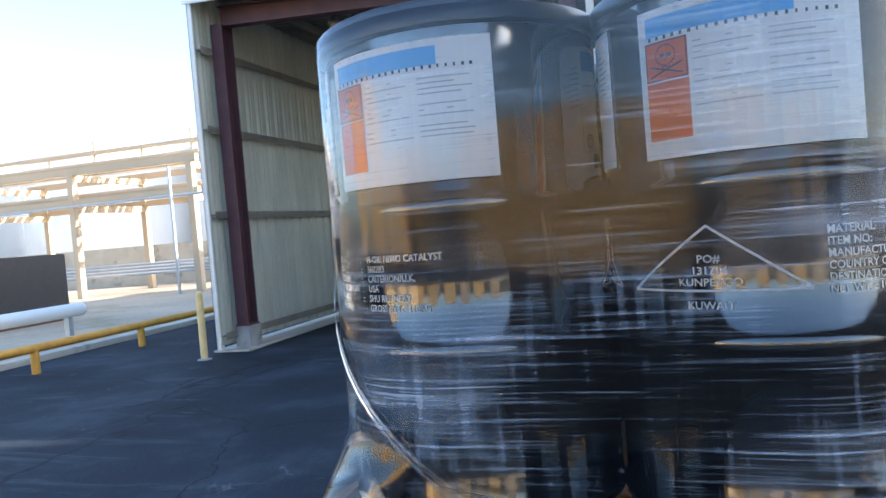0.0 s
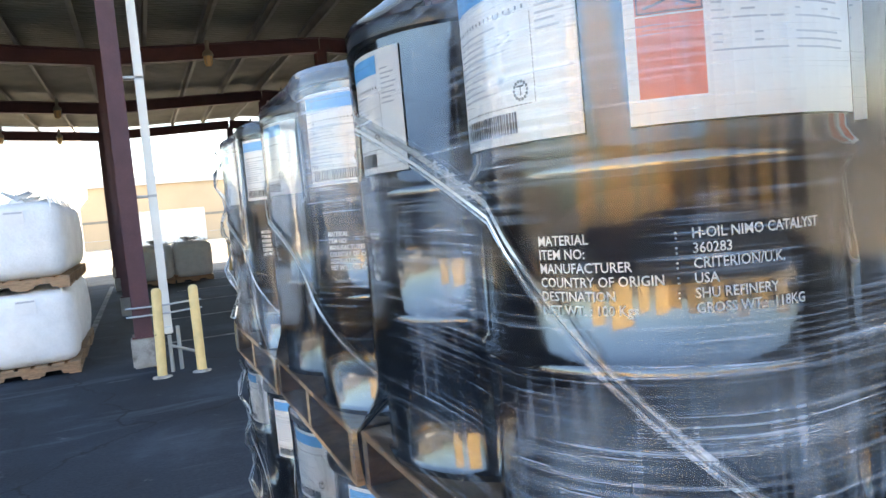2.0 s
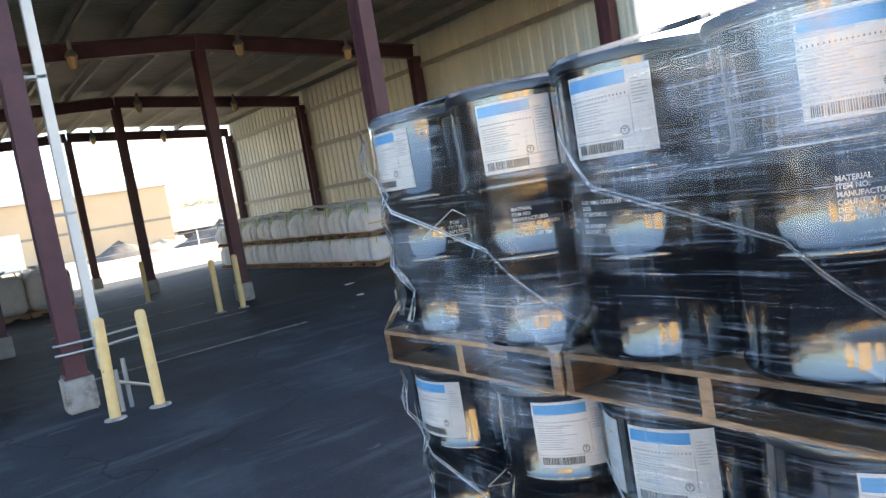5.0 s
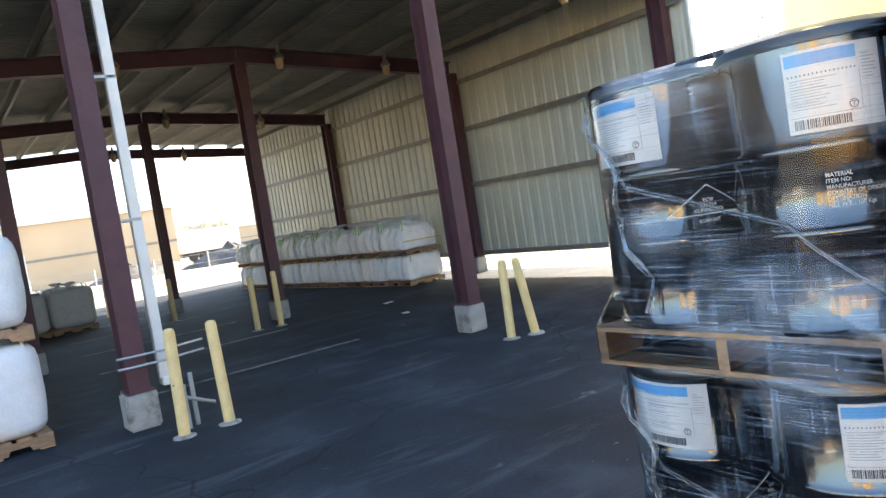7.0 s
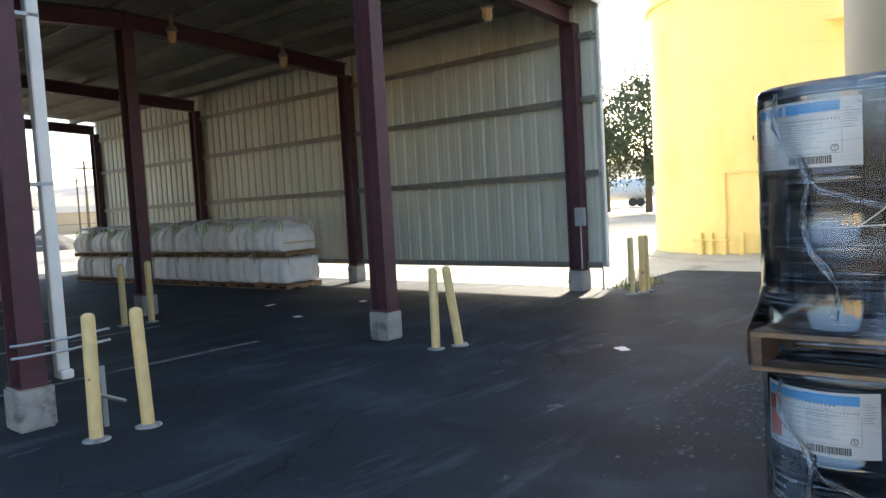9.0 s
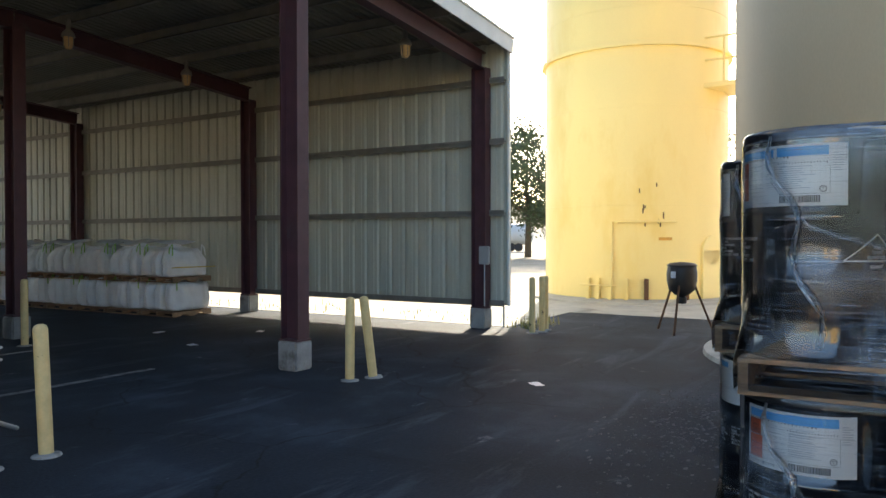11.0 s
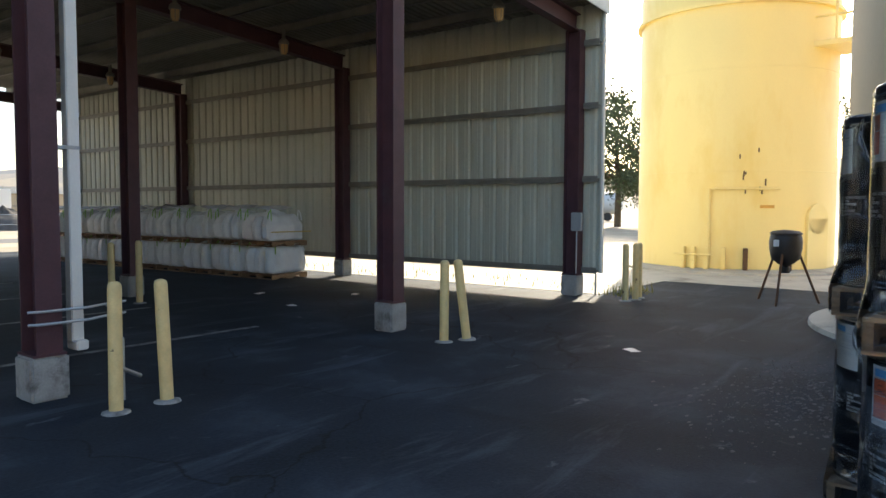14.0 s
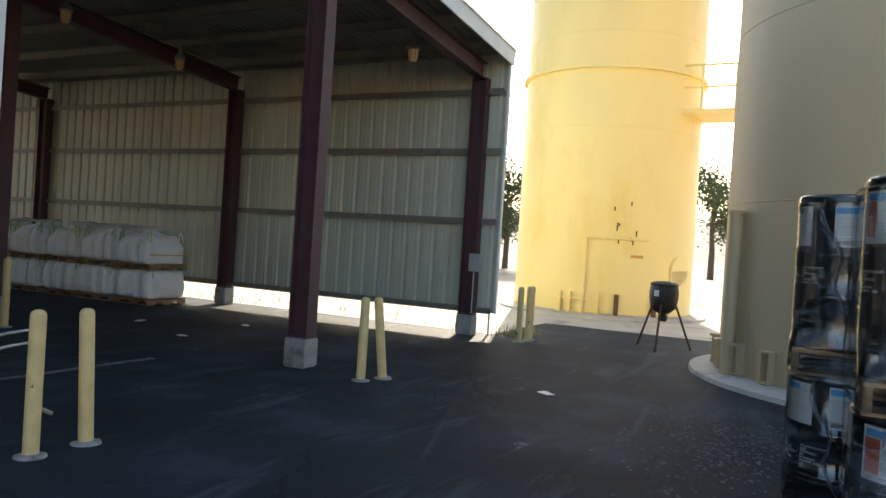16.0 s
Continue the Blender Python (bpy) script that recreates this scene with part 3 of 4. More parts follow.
rng = random.Random(5)
LZ0, LZ1 = 0.578, 0.806
RL = R - 0.0015
hz = {"sheet": patch(RL, LZ0, LZ1, -0.16 / R, 0.16 / R).mesh("hazard_label", M_LABEL)}
hz["band"] = wrapped(*rects([(-0.145, 0, 0.07, 0.03)]), RL + 0.002, LZ1 - 0.042, 0).mesh("blue_band", M_BLUE)
hz["red"] = wrapped(*rects([(-0.148, 0.118, -0.076, 0.178), (-0.148, 0.028, -0.076, 0.116)]), RL + 0.002, LZ0, 0).mesh("red_panel", M_RED)
# frame of the warning square, with the outline of a skull over crossed bars
ink = [(-0.147, 0.119, -0.077, 0.1205), (-0.147, 0.1755, -0.077, 0.177), (-0.147, 0.119, -0.1455, 0.177), (-0.0785, 0.119, -0.077, 0.177)]
for k in range(20):
    a = k * math.pi / 10
    cx, cy = -0.112 + 0.0165 * math.cos(a), 0.1555 + 0.0150 * math.sin(a)
    ink.append((cx - 0.0013, cy - 0.0013, cx + 0.0013, cy + 0.0013))
for ex in (-0.118, -0.106):
    ink.append((ex - 0.0035, 0.152, ex + 0.0035, 0.158))
ink += [(-0.119, 0.137, -0.105, 0.1385), (-0.1125, 0.146, -0.1115, 0.150)]
for k in range(17):
    u = k / 16
    for y in (0.125 + 0.016 * u, 0.141 - 0.016 * u):
        x = -0.138 + 0.052 * u
        ink.append((x - 0.0018, y - 0.0011, x + 0.0018, y + 0.0011))
for k in range(21):
    x = -0.14 + k * 0.0132
    ink.append((x, 0.180, x + 0.003 + 0.002 * rng.random(), 0.1855))
hz["ink"] = wrapped(*rects(ink), RL + 0.0035, LZ0, 0).mesh("label_print", M_INK)
lines = []
for cx in (-0.068, 0.035):
    for k in range(12):
        if k in (4, 8):
            continue
        lines.append((cx, 0.165 - k * 0.0085, cx + 0.05 + 0.042 * rng.random(), 0.1672 - k * 0.0085))
hz["fine"] = wrapped(*rects(lines), RL + 0.002, LZ0, 0).mesh("label_small_print", M_GREY)
bc = {"sheet": patch(RL, LZ0, LZ1, -0.125 / R, 0.125 / R).mesh("shipping_label", M_LABEL)}
bc["band"] = wrapped(*rects([(-0.12, 0, 0.06, 0.034)]), RL + 0.002, LZ1 - 0.043, 0).mesh("blue_band", M_BLUE)
bars, x = [], -0.11
while x < 0.03:
    w = rng.choice((0.0015, 0.0025, 0.004))
    bars.append((x, 0.012, x + w, 0.038))
    x += w + rng.choice((0.0015, 0.002, 0.003))
for k in range(17):
    bars.append((-0.115 + k * 0.0105, 0.157, -0.112 + k * 0.0105, 0.162))
for k in range(24):
    bars += [(0.064, 0.045 + k * 0.0045, 0.0655, 0.0475 + k * 0.0045), (-0.118 + k * 0.0075, 0.044, -0.114 + k * 0.0075, 0.0455)]
for k in range(14):
    a, b = k * math.pi / 7, (k + 0.9) * math.pi / 7
    cx, cy = 0.042 + 0.011 * math.cos(a), 0.062 + 0.011 * math.sin(a)
    bars.append((cx - 0.0018, cy - 0.0018, cx + 0.0018, cy + 0.0018))
bars += [(0.036, 0.066, 0.048, 0.068), (0.041, 0.056, 0.043, 0.067)]
bc["ink"] = wrapped(*rects(bars), RL + 0.002, LZ0, 0).mesh("barcode", M_INK)
fine = [(-0.112, 0.145 - k * 0.008, -0.05 + 0.07 * rng.random(), 0.1475 - k * 0.008) for k in range(11)] + [(0.072, 0.19 - k * 0.009, 0.09 + 0.03 * rng.random(), 0.193 - k * 0.009) for k in range(8)]
bc["fine"] = wrapped(*rects(fine), RL + 0.002, LZ0, 0).mesh("label_small_print", M_GREY)


def drum(x, y, z, text, hazard, ship, tri=None, second=None):
    """A drum; text, hazard, ship and tri are the headings of its marks in degrees."""
    o = thing("steel_drum", pose(x, y, z), "glossy black steel drum with white stencilled lettering and paper labels", "drum", "drums on pallets")
    part("body", drum_body, None, o)
    part("lid", lid_mesh, None, o, "black clamped drum lid")
    for me, a in ((stencil_mesh, text), (tri_mesh, (text - 80) if tri is None else tri)):
        if a is not None:
            part(me.name.split(".")[0], me, None, o, "white stencilled lettering").rotation_euler.z = radians(a)
    for kit, a, lab in ((hz, hazard, "white hazard label with blue and red panels"), (bc, ship, "white shipping label with blue band and barcode"), (bc, second, "white shipping label with blue band and barcode")):
        if a is None:
            continue
        s = part(kit["sheet"].name.split(".")[0], kit["sheet"], None, o, lab)
        s.rotation_euler.z = radians(a)
        for k in ("band", "red", "ink", "fine"):
            if k in kit:
                part(kit[k].name.split(".")[0], kit[k], None, s, kind="stuff" if k in ("ink", "fine") else "")
    return o


# ---- stretch film ----
def film_ring(half, rad):
    """A rounded square with corners of radius rad, slack between them."""
    ring = []
    for q in range(4):
        cx, cy = ((1, 1), (-1, 1), (-1, -1), (1, -1))[q]
        for k in range(13):
            a = q * math.pi / 2 + k / 12 * math.pi / 2
            ring.append((cx * (half - rad) + rad * math.cos(a), cy * (half - rad) + rad * math.sin(a)))
        nx, ny = ((0, 1), (-1, 0), (0, -1), (1, 0))[q]
        for s in (0.25, 0.5, 0.75):
            sag = 0.012 * math.sin(s * math.pi)
            t = (1 - 2 * s) * (half - rad)
            px, py = (t, half) if q == 0 else ((-half, t) if q == 1 else ((-t, -half) if q == 2 else (half, -t)))
            ring.append((px - nx * sag, py - ny * sag))
    return ring


def film_geo(z0, z1, seed, half=0.535, rad=0.27):
    """The wrap of one load: tight round the drums, flaring to the corners of the pallet."""
    ring = film_ring(half, rad)
    n, v, f = len(ring), [], []
    levels = [(z0 - 0.13, 0.995, 0.05), (z0 - 0.07, 1.0, 0.04), (z0 - 0.003, 1.0, 0.04), (z0 + 0.03, 0.998, 0.09), (z0 + 0.07, 0.996, 0.16), (z0 + 0.11, 0.996, 0.23)]
    levels += [(z0 + 0.14 + (z1 - z0 - 0.14) * k / 22, 1.0, rad) for k in range(23)] + [(z1 + 0.012, 0.985, rad), (z1 + 0.016, 0.94, rad), (z1 + 0.006, 0.86, rad)]
    for zi, (z, s, r) in enumerate(levels):
        for x, y in film_ring(half, r):
            w = noise.noise(Vector((x * 5 + seed * 7, y * 5, z * 9))) * 0.006 + noise.noise(Vector((x * 22 + seed, y * 22, z * 3))) * 0.004
            v.append((x * (s + w), y * (s + w), z + (noise.noise(Vector((x * 6, y * 6, seed))) * 0.02 if zi == len(levels) - 1 else 0)))
    for k in range(len(levels) - 1):
        f += [(k * n + i, k * n + (i + 1) % n, (k + 1) * n + (i + 1) % n, (k + 1) * n + i) for i in range(n)]
    return Geo().add(v, f), ring


def film_strip(ring, za, zb, i0, count, width, scale=1.012, sag=0.0):
    """A gathered strand of film that runs slanting round the wrap."""
    v, f, n = [], [], len(ring)
    for k in range(count + 1):
        x, y = ring[(i0 + k) % n]
        u = k / count
        z = za + (zb - za) * u - sag * math.sin(u * math.pi)
        w = width * (0.5 + 0.5 * abs(1 - 1.3 * u))
        for j in range(15):
            s = scale + 0.0015 * (j % 2)
            v.append((x * s, y * s, z + w * (j / 14 - 0.5) * (1 + 0.5 * math.sin(j * 2.3))))
    for k in range(count):
        f += [(k * 15 + j, k * 15 + 15 + j, k * 15 + 16 + j, k * 15 + 1 + j) for j in range(14)]
    return Geo().add(v, f)


PH = 0.14
STACKS = [
    # x, y, marks of the drums at (-x,-y), (+x,-y), (-x,+y), (+x,+y): text, hazard, shipping label
    (-7.850, -8.11, ((-124, -98, -172), (-40, -98, 180), (-215, 60, -178), (60, 40, 100))),
    (-7.870, -7.07, ((-122, -78, -140), (30, 0, 60), (-200, -250, -165), (60, 40, 100))),
    (-7.885, -6.03, ((-112, -70, -140), (30, 0, 60), (100, 140, -178), (60, 100, 160))),
    (-6.82, -7.84, ((-150, -110, -175), (-20, -70, 0), (150, 100, 180), (60, 40, 100))),
    (-6.83, -6.80, ((-150, -110, -175), (-20, -70, 0), (150, 100, 180), (60, 40, 100))),
    (-6.84, -5.76, ((-150, -110, -175), (-20, -70, 0), (118, 100, 190), (60, 40, 100))),
]
for si, (sx, sy, marks) in enumerate(STACKS):
    for tier in (0, 1):
        z = tier * (PH + DH + 0.002)
        turn = (-0.6, 0.5, -0.3, 0.8)[(si + tier) % 4]
        if si == 0 and tier == 0:
            drum_pallet.matrix_basis = pose(sx, sy, z, 0, 0, turn)
        else:
            copy_thing(drum_pallet, pose(sx, sy, z, 0, 0, turn))
        for k, (t, h, s) in enumerate(marks):
            dx, dy = (-0.262, 0.262, -0.262, 0.262)[k], (-0.262, -0.262, 0.262, 0.262)[k]
            j = (rng.random() - 0.5) * 10 * (si > 0 or tier == 0) + (14 if tier == 0 else 0)
            drum(sx + dx, sy + dy, z + PH + 0.001, t + j, h + j, s + j * 0.4, second=h + 90 + j if k < 2 and si else None, tri=t - 73 if (si, k) == (0, 1) else t + j + 140)
        wrap = thing("stretch_wrap", pose(sx, sy, 0, 0, 0, turn), "clear stretch film wrapped tightly round four drums", "plastic wrap", "wraps round the drums")
        g, ring = film_geo(z + PH, z + PH + DH, si * 2 + tier)
        sheet = part("film_sheet", g, M_FILM, wrap, smooth=True)
        i0 = 24
        part("film_strand", film_strip(ring, z + PH + 0.68, z + PH + 0.05, i0 if si else 28, 17, 0.035 if si == 0 else 0.02, sag=0.05), M_FOLD, wrap, "bunched white strand of film", smooth=True)
        if si in (2, 5):
            g2 = Geo().tube([(-0.545 + 0.02 * math.sin(q * 1.7), 0.40 + 0.03 * math.sin(q * 0.9) - 0.012 * q, z + PH + DH - 0.02 - q * 0.055) for q in range(15)], [0.006 + 0.004 * (q % 3) for q in range(15)], 6)
            part("film_tail", g2, M_FOLD, wrap, "crinkled loose tail of film", smooth=True)


# ---- bulk bags ----
def bag_geo(w, d, h, seed, pucker=0.0, lobes=0):
    """A filled bulk bag: rounded, bulging, creased."""
    bm = bmesh.new()
    bmesh.ops.create_cube(bm, size=2)
    bmesh.ops.subdivide_edges(bm, edges=bm.edges[:], cuts=23 if lobes else 9, use_grid_fill=True)
    for v in bm.verts:
        p = v.co.copy()
        q = Vector((p.x, p.y, p.z))
        l8 = (abs(p.x) ** 7 + abs(p.y) ** 7 + abs(p.z) ** 9) ** (1 / 7.5)
        q /= max(l8, 0.001)
        bulge = 1 + 0.06 * (1 - p.z * p.z) * (1 - min(abs(q.x), abs(q.y)) ** 2)
        n1 = noise.noise(Vector((p.x * 1.5 + seed, p.y * 1.5, p.z * 2)))
        n2 = noise.noise(Vector((p.x * 6 + seed, p.y * 6, p.z * 1.2 + seed)))
        s = bulge + n1 * 0.03 + n2 * 0.012
        top = max(0.0, q.z)
        if pucker:
            fold = noise.noise(Vector((p.x * 3.5 + seed, p.y * 7, seed * 2)))
            s *= 1 - pucker * max(0.0, (q.z + 1) / 2 - 0.55) ** 1.3 * 1.6 + 0.07 * fold
        if lobes:
            crease = (1 - abs(math.sin(math.pi * lobes * (q.y + 1) / 2))) ** 2 * min(1.0, abs(q.x) * 1.1) ** 4
            s *= 1 - 0.34 * crease
            s += 0.012 * noise.noise(Vector((q.y * 9, seed, q.z * 14)))
        v.co = Vector((q.x * s * w / 2, q.y * s * d / 2, (q.z + 1) / 2 * h + (top ** 6) * (n1 * 0.05)))
    g = Geo()
    g.take(bm)
    lo = min(p[2] for p in g.v)
    g.v = [(x, y, max(0.0, z - lo)) for x, y, z in g.v]
    return g


def spout_geo(z, r, seed, h=0.2):
    g = Geo()
    n, v, f = 20, [], []
    for k in range(7):
        u = k / 6
        rr = r * (1.5 - 1.3 * math.sin(u * 1.9)) + 0.02 if k < 5 else r * (0.55 + 0.35 * (k - 4))
        for i in range(n):
            a = 2 * math.pi * i / n
            w = 1 + 0.35 * noise.noise(Vector((math.cos(a) * 2 + seed, math.sin(a) * 2, u * 3)))
            v.append((rr * w * math.cos(a) + u * 0.06 * math.sin(seed), rr * w * math.sin(a) + u * 0.06 * math.cos(seed), z - 0.05 + h * u * (0.8 + 0.4 * noise.noise(Vector((a, seed, 2))))))
    for k in range(6):
        f += [(k * n + i, k * n + (i + 1) % n, (k + 1) * n + (i + 1) % n, (k + 1) * n + i) for i in range(n)]
    f.append(tuple(range(6 * n, 7 * n)))
    return g.add(v, f)


def bag(x, y, z, turn, w, d, h, seed, material=M_BAG, label="", group="", tag_side=None, spout=True, straps=False, pucker=0.0, lobes=0):
    o = thing("bulk_bag", pose(x, y, z, 0, 0, turn), label, "bulk bag", group)
    part("sack", bag_geo(w, d, h, seed, pucker, lobes), material, o, smooth=True)
    if spout:
        part("spout", spout_geo(h - 0.02, 0.13 if not lobes else 0.3, seed, 0.24), material, o, "crumpled tied spout", smooth=True)
    for cx, cy in ((-1, -1), (1, -1), (-1, 1), (1, 1)):
        px, py = cx * w * 0.40, cy * d * 0.40
        part("lifting_loop", Geo().tube([(px, py - 0.06, h - 0.16), (px * 0.97, py - 0.04, h + 0.0), (px * 0.9, py, h + 0.07), (px * 0.97, py + 0.04, h + 0.0), (px, py + 0.06, h - 0.16)], 0.012, 5), M_STRAP if straps and cx < 0 else material, o, "green lifting loop" if straps and cx < 0 else "")
    if tag_side:
        t = Geo().box(-0.11, -d * 0.535 - 0.004, h * 0.72, 0.10, -d * 0.535, h * 0.72 + 0.16)
        part("tag", t, M_LABEL, o, "white document pouch with a blue line")
        part("tag_line", Geo().box(-0.1, -d * 0.535 - 0.008, h * 0.72 + 0.125, 0.09, -d * 0.535 - 0.005, h * 0.72 + 0.145), M_GREY, o)
    return o


seed = 1.0
first = True
for bx in (-10.13, -11.15):
    for by in (0.92, 2.0, 3.08):
        for tier in (0, 1):
            z = tier * 1.035
            if first:
                bag_pallet.matrix_basis = pose(bx, by, z, 0, 0, 1)
                first = False
            else:
                copy_thing(bag_pallet, pose(bx, by, z, 0, 0, 1))
            bag(bx, by, z + 0.13, 1 + math.sin(seed) * 2, 0.98, 0.98, 0.90, seed, label="full white woven bulk bag on a wooden pallet", group="white bags in the shed", tag_side=True, spout=tier == 1)
            seed += 1.7
for k in range(9):
    by = 6.75 + k * 1.06
    bx = -1.15 - k * 0.045
    for tier in (0, 1):
        z = tier * 0.70
        copy_thing(bag_pallet, pose(bx, by, z, 0, 0, 2) @ Matrix.Diagonal((1, 1, 0.8, 1)))
        bag(bx + 0.03 * math.sin(seed * 3), by, z + 0.105, 2 + math.sin(seed) * 3, 1.04, 0.97, 0.59 + 0.03 * math.sin(seed * 5), seed, label="white lobed bulk bag on a pallet by the wall", group="bags along the wall", spout=tier == 1, straps=True, pucker=0.5 if tier else 0.1, lobes=3)
        seed += 1.3
band = thing("strapping_band", None, "yellow strapping band round the end bags", "strap")
part("band_loop", Geo().box(-1.69, 6.19, 1.0, -0.59, 6.2, 1.02), M_BANDY, band)
for bx, by in ((-7.45, 12.95), (-8.5, 13.0), (-7.5, 14.1)):
    copy_thing(bag_pallet, pose(bx, by, 0, 0, 0, -3))
    bag(bx, by, 0.13, -3, 1.0, 1.0, 0.98, seed, M_BAGG, "dusty grey bulk bag on a pallet", "grey bags in the shed")
    seed += 2.1


# ---- tanks ----
def tank(name, cx, cy, r, h, material, label, ring_z=None):
    o = thing(name, pose(cx, cy, 0), label, "tank")
    part("shell", Geo().lathe([(r, 0.0), (r, h), (r * 0.97, h + 0.02), (0.01, h + 0.6)], 96, caps=False), material, o, smooth=True)
    part("foundation", Geo().lathe([(r + 0.42, -0.02), (r + 0.40, 0.06), (r + 0.02, 0.12)], 72, caps=False), M_PALE, o, "pale concrete foundation ring")
    for z in ([ring_z] if ring_z else []) + [2.4 * k for k in range(1, int(h / 2.4))]:
        big = z == ring_z
        e = 0.10 if big else 0.006
        part("flange" if big else "weld_seam", Geo().lathe([(r, z), (r + e, z + (0.0 if big else 0.004)), (r + e, z + (0.09 if big else 0.012)), (r + 0.001, z + (0.11 if big else 0.016))], 96, caps=False), material, o, smooth=True)
    return o


YT = tank("yellow_storage_tank", 8.4, -0.2, 2.4, 15, M_TANKY, "tall bright yellow painted steel storage tank", ring_z=6.25)
GT = tank("taupe_storage_tank", -0.1, -6.85, 2.65, 14, M_TANKG, "tall taupe painted steel storage tank in shade")


def on_tank(c, r, deg, z):
    a = radians(deg)
    return Vector((r * math.cos(a), r * math.sin(a), z))


# pipework, door and platform of the yellow tank
arc = [on_tank(0, 2.46, a, 2.0) for a in range(184, 222, 3)]
part("pipe_run", Geo().tube([on_tank(0, 2.46, 184, 0.1)] + arc, 0.03), M_TANKY, YT, smooth=True)
for a in (170, 176, 183, 192, 203, 226):
    part("anchor_bracket", Geo().box(-0.05, -0.05, 0.1, 0.05, 0.05, 0.62, Matrix.Translation(on_tank(0, 2.48, a, 0)) @ Matrix.Rotation(radians(a), 4, "Z"), b=0.01), M_RUST if a in (203, 226) else M_TANKY, YT)
part("low_rail", Geo().tube([on_tank(0, 2.58, a, 0.45) for a in range(166, 190, 3)], 0.02), M_TANKY, YT, smooth=True)
dg = Geo().box(-0.04, -0.36, 0.12, 0.04, 0.36, 1.3).lathe([(0.36, -0.04), (0.36, 0.04)], 24, Matrix.Translation((0, 0, 1.3)) @ Matrix.Rotation(radians(90), 4, "Y"))
hatch = part("door_hatch", Geo().add(dg.v, dg.f, Matrix.Translation(on_tank(0, 2.41, 246, 0)) @ Matrix.Rotation(radians(246), 4, "Z")), M_TANKY, YT, "yellow arched door hatch")
for k in range(9):
    a, z = 196 + rng.random() * 18, 1.5 + rng.random() * 1.4
    part("rust_mark", Geo().box(-0.006, -0.015, 0, 0.006, 0.015, 0.06 + rng.random() * 0.1, Matrix.Translation(on_tank(0, 2.403, a, z)) @ Matrix.Rotation(radians(a), 4, "Z")), M_RUST, YT)
part("notice_plate", Geo().box(-0.008, -0.16, 0, 0.008, 0.16, 0.07, Matrix.Translation(on_tank(0, 2.41, 214, 1.55)) @ Matrix.Rotation(radians(214), 4, "Z")), M_ORANGE, YT, "small orange notice plate")
plat = part("platform", Geo().box(-0.2, -2.2, -0.12, 1.3, 1.2, 0.0, Matrix.Translation(on_tank(0, 3.0, 250, 5.4)), b=0.01), M_TANKY, YT, "yellow steel access platform")
for k in range(5):
    p0 = on_tank(0, 3.0, 250, 5.4)
    part("rail_post", Geo().tube([p0 + Vector((-0.15, -2.1 + k * 0.8, 0)), p0 + Vector((-0.15, -2.1 + k * 0.8, 1.1))], 0.03), M_TANKY, YT)
for z in (0.55, 1.1):
    part("hand_rail", Geo().tube([p0 + Vector((-0.15, -2.1, z)), p0 + Vector((-0.15, 1.1, z))], 0.03), M_TANKY, YT)
for s in (-0.25, 0.25):
    part("ladder_stile", Geo().tube([p0 + Vector((0.6 , -0.9 + s, -3.4)), p0 + Vector((0.6, -0.9 + s, 8.5))], 0.035), M_YELLOW, YT)
for k in range(28):
    part("rung", Geo().tube([p0 + Vector((0.6, -1.15, -3.3 + k * 0.4)), p0 + Vector((0.6, -0.65, -3.3 + k * 0.4))], 0.015, 6), M_YELLOW, YT)
# brackets of the taupe tank
for a in range(96, 260, 13):
    bg = Geo().box(0, -0.08, 0.12, 0.12, 0.08, 0.15).box(0, -0.09, 0.5, 0.14, 0.09, 0.53).box(0, -0.08, 0.15, 0.11, -0.06, 0.5).box(0, 0.06, 0.15, 0.11, 0.08, 0.5)
    part("anchor_chair", Geo().add(bg.v, bg.f, Matrix.Translation(on_tank(0, 2.645, a, 0)) @ Matrix.Rotation(radians(a), 4, "Z")), M_TANKG, GT)
part("stand_pipe", Geo().lathe([(0.09, 0.1), (0.09, 2.25), (0.11, 2.25), (0.11, 2.3)], 16, Matrix.Translation(on_tank(0, 2.75, 118, 0))), M_TANKG, GT, smooth=True)
part("sign_plate", Geo().box(-0.01, -0.12, 0, 0.01, 0.12, 0.32, Matrix.Translation(on_tank(0, 2.66, 150, 1.35)) @ Matrix.Rotation(radians(150), 4, "Z")), M_TRIM, GT, "small pale sign plate")

# ---- feeder on three legs ----
fd = thing("tripod_feeder", Matrix.Translation((1.3, -3.1, 0)) @ Matrix.Diagonal((0.9, 0.9, 0.98, 1)), "dark brown barrel feeder on three rusty legs", "feeder")
part("hopper", Geo().lathe([(0.05, 0.62), (0.14, 0.66), (0.24, 0.74), (0.275, 0.9), (0.28, 1.02), (0.265, 1.12), (0.25, 1.14)], 28), M_DARK, fd, smooth=True)
part("lid", Geo().lathe([(0.27, 1.14), (0.27, 1.17), (0.22, 1.2), (0.05, 1.22)], 28), M_DARK, fd, smooth=True)
part("spinner", Geo().lathe([(0.07, 0.5), (0.09, 0.52), (0.09, 0.6), (0.04, 0.64)], 16), M_DARK, fd)
part("tag", Geo().box(-0.29, 0.05, 0.95, -0.275, 0.14, 1.06), M_LABEL, fd, "small white tag")
for a in (60, 180, 300):
    x, y = math.cos(radians(a)), math.sin(radians(a))
    part("leg", Geo().tube([(x * 0.24, y * 0.24, 0.82), (x * 0.6, y * 0.6, 0.0)], 0.022), M_RUST, fd)

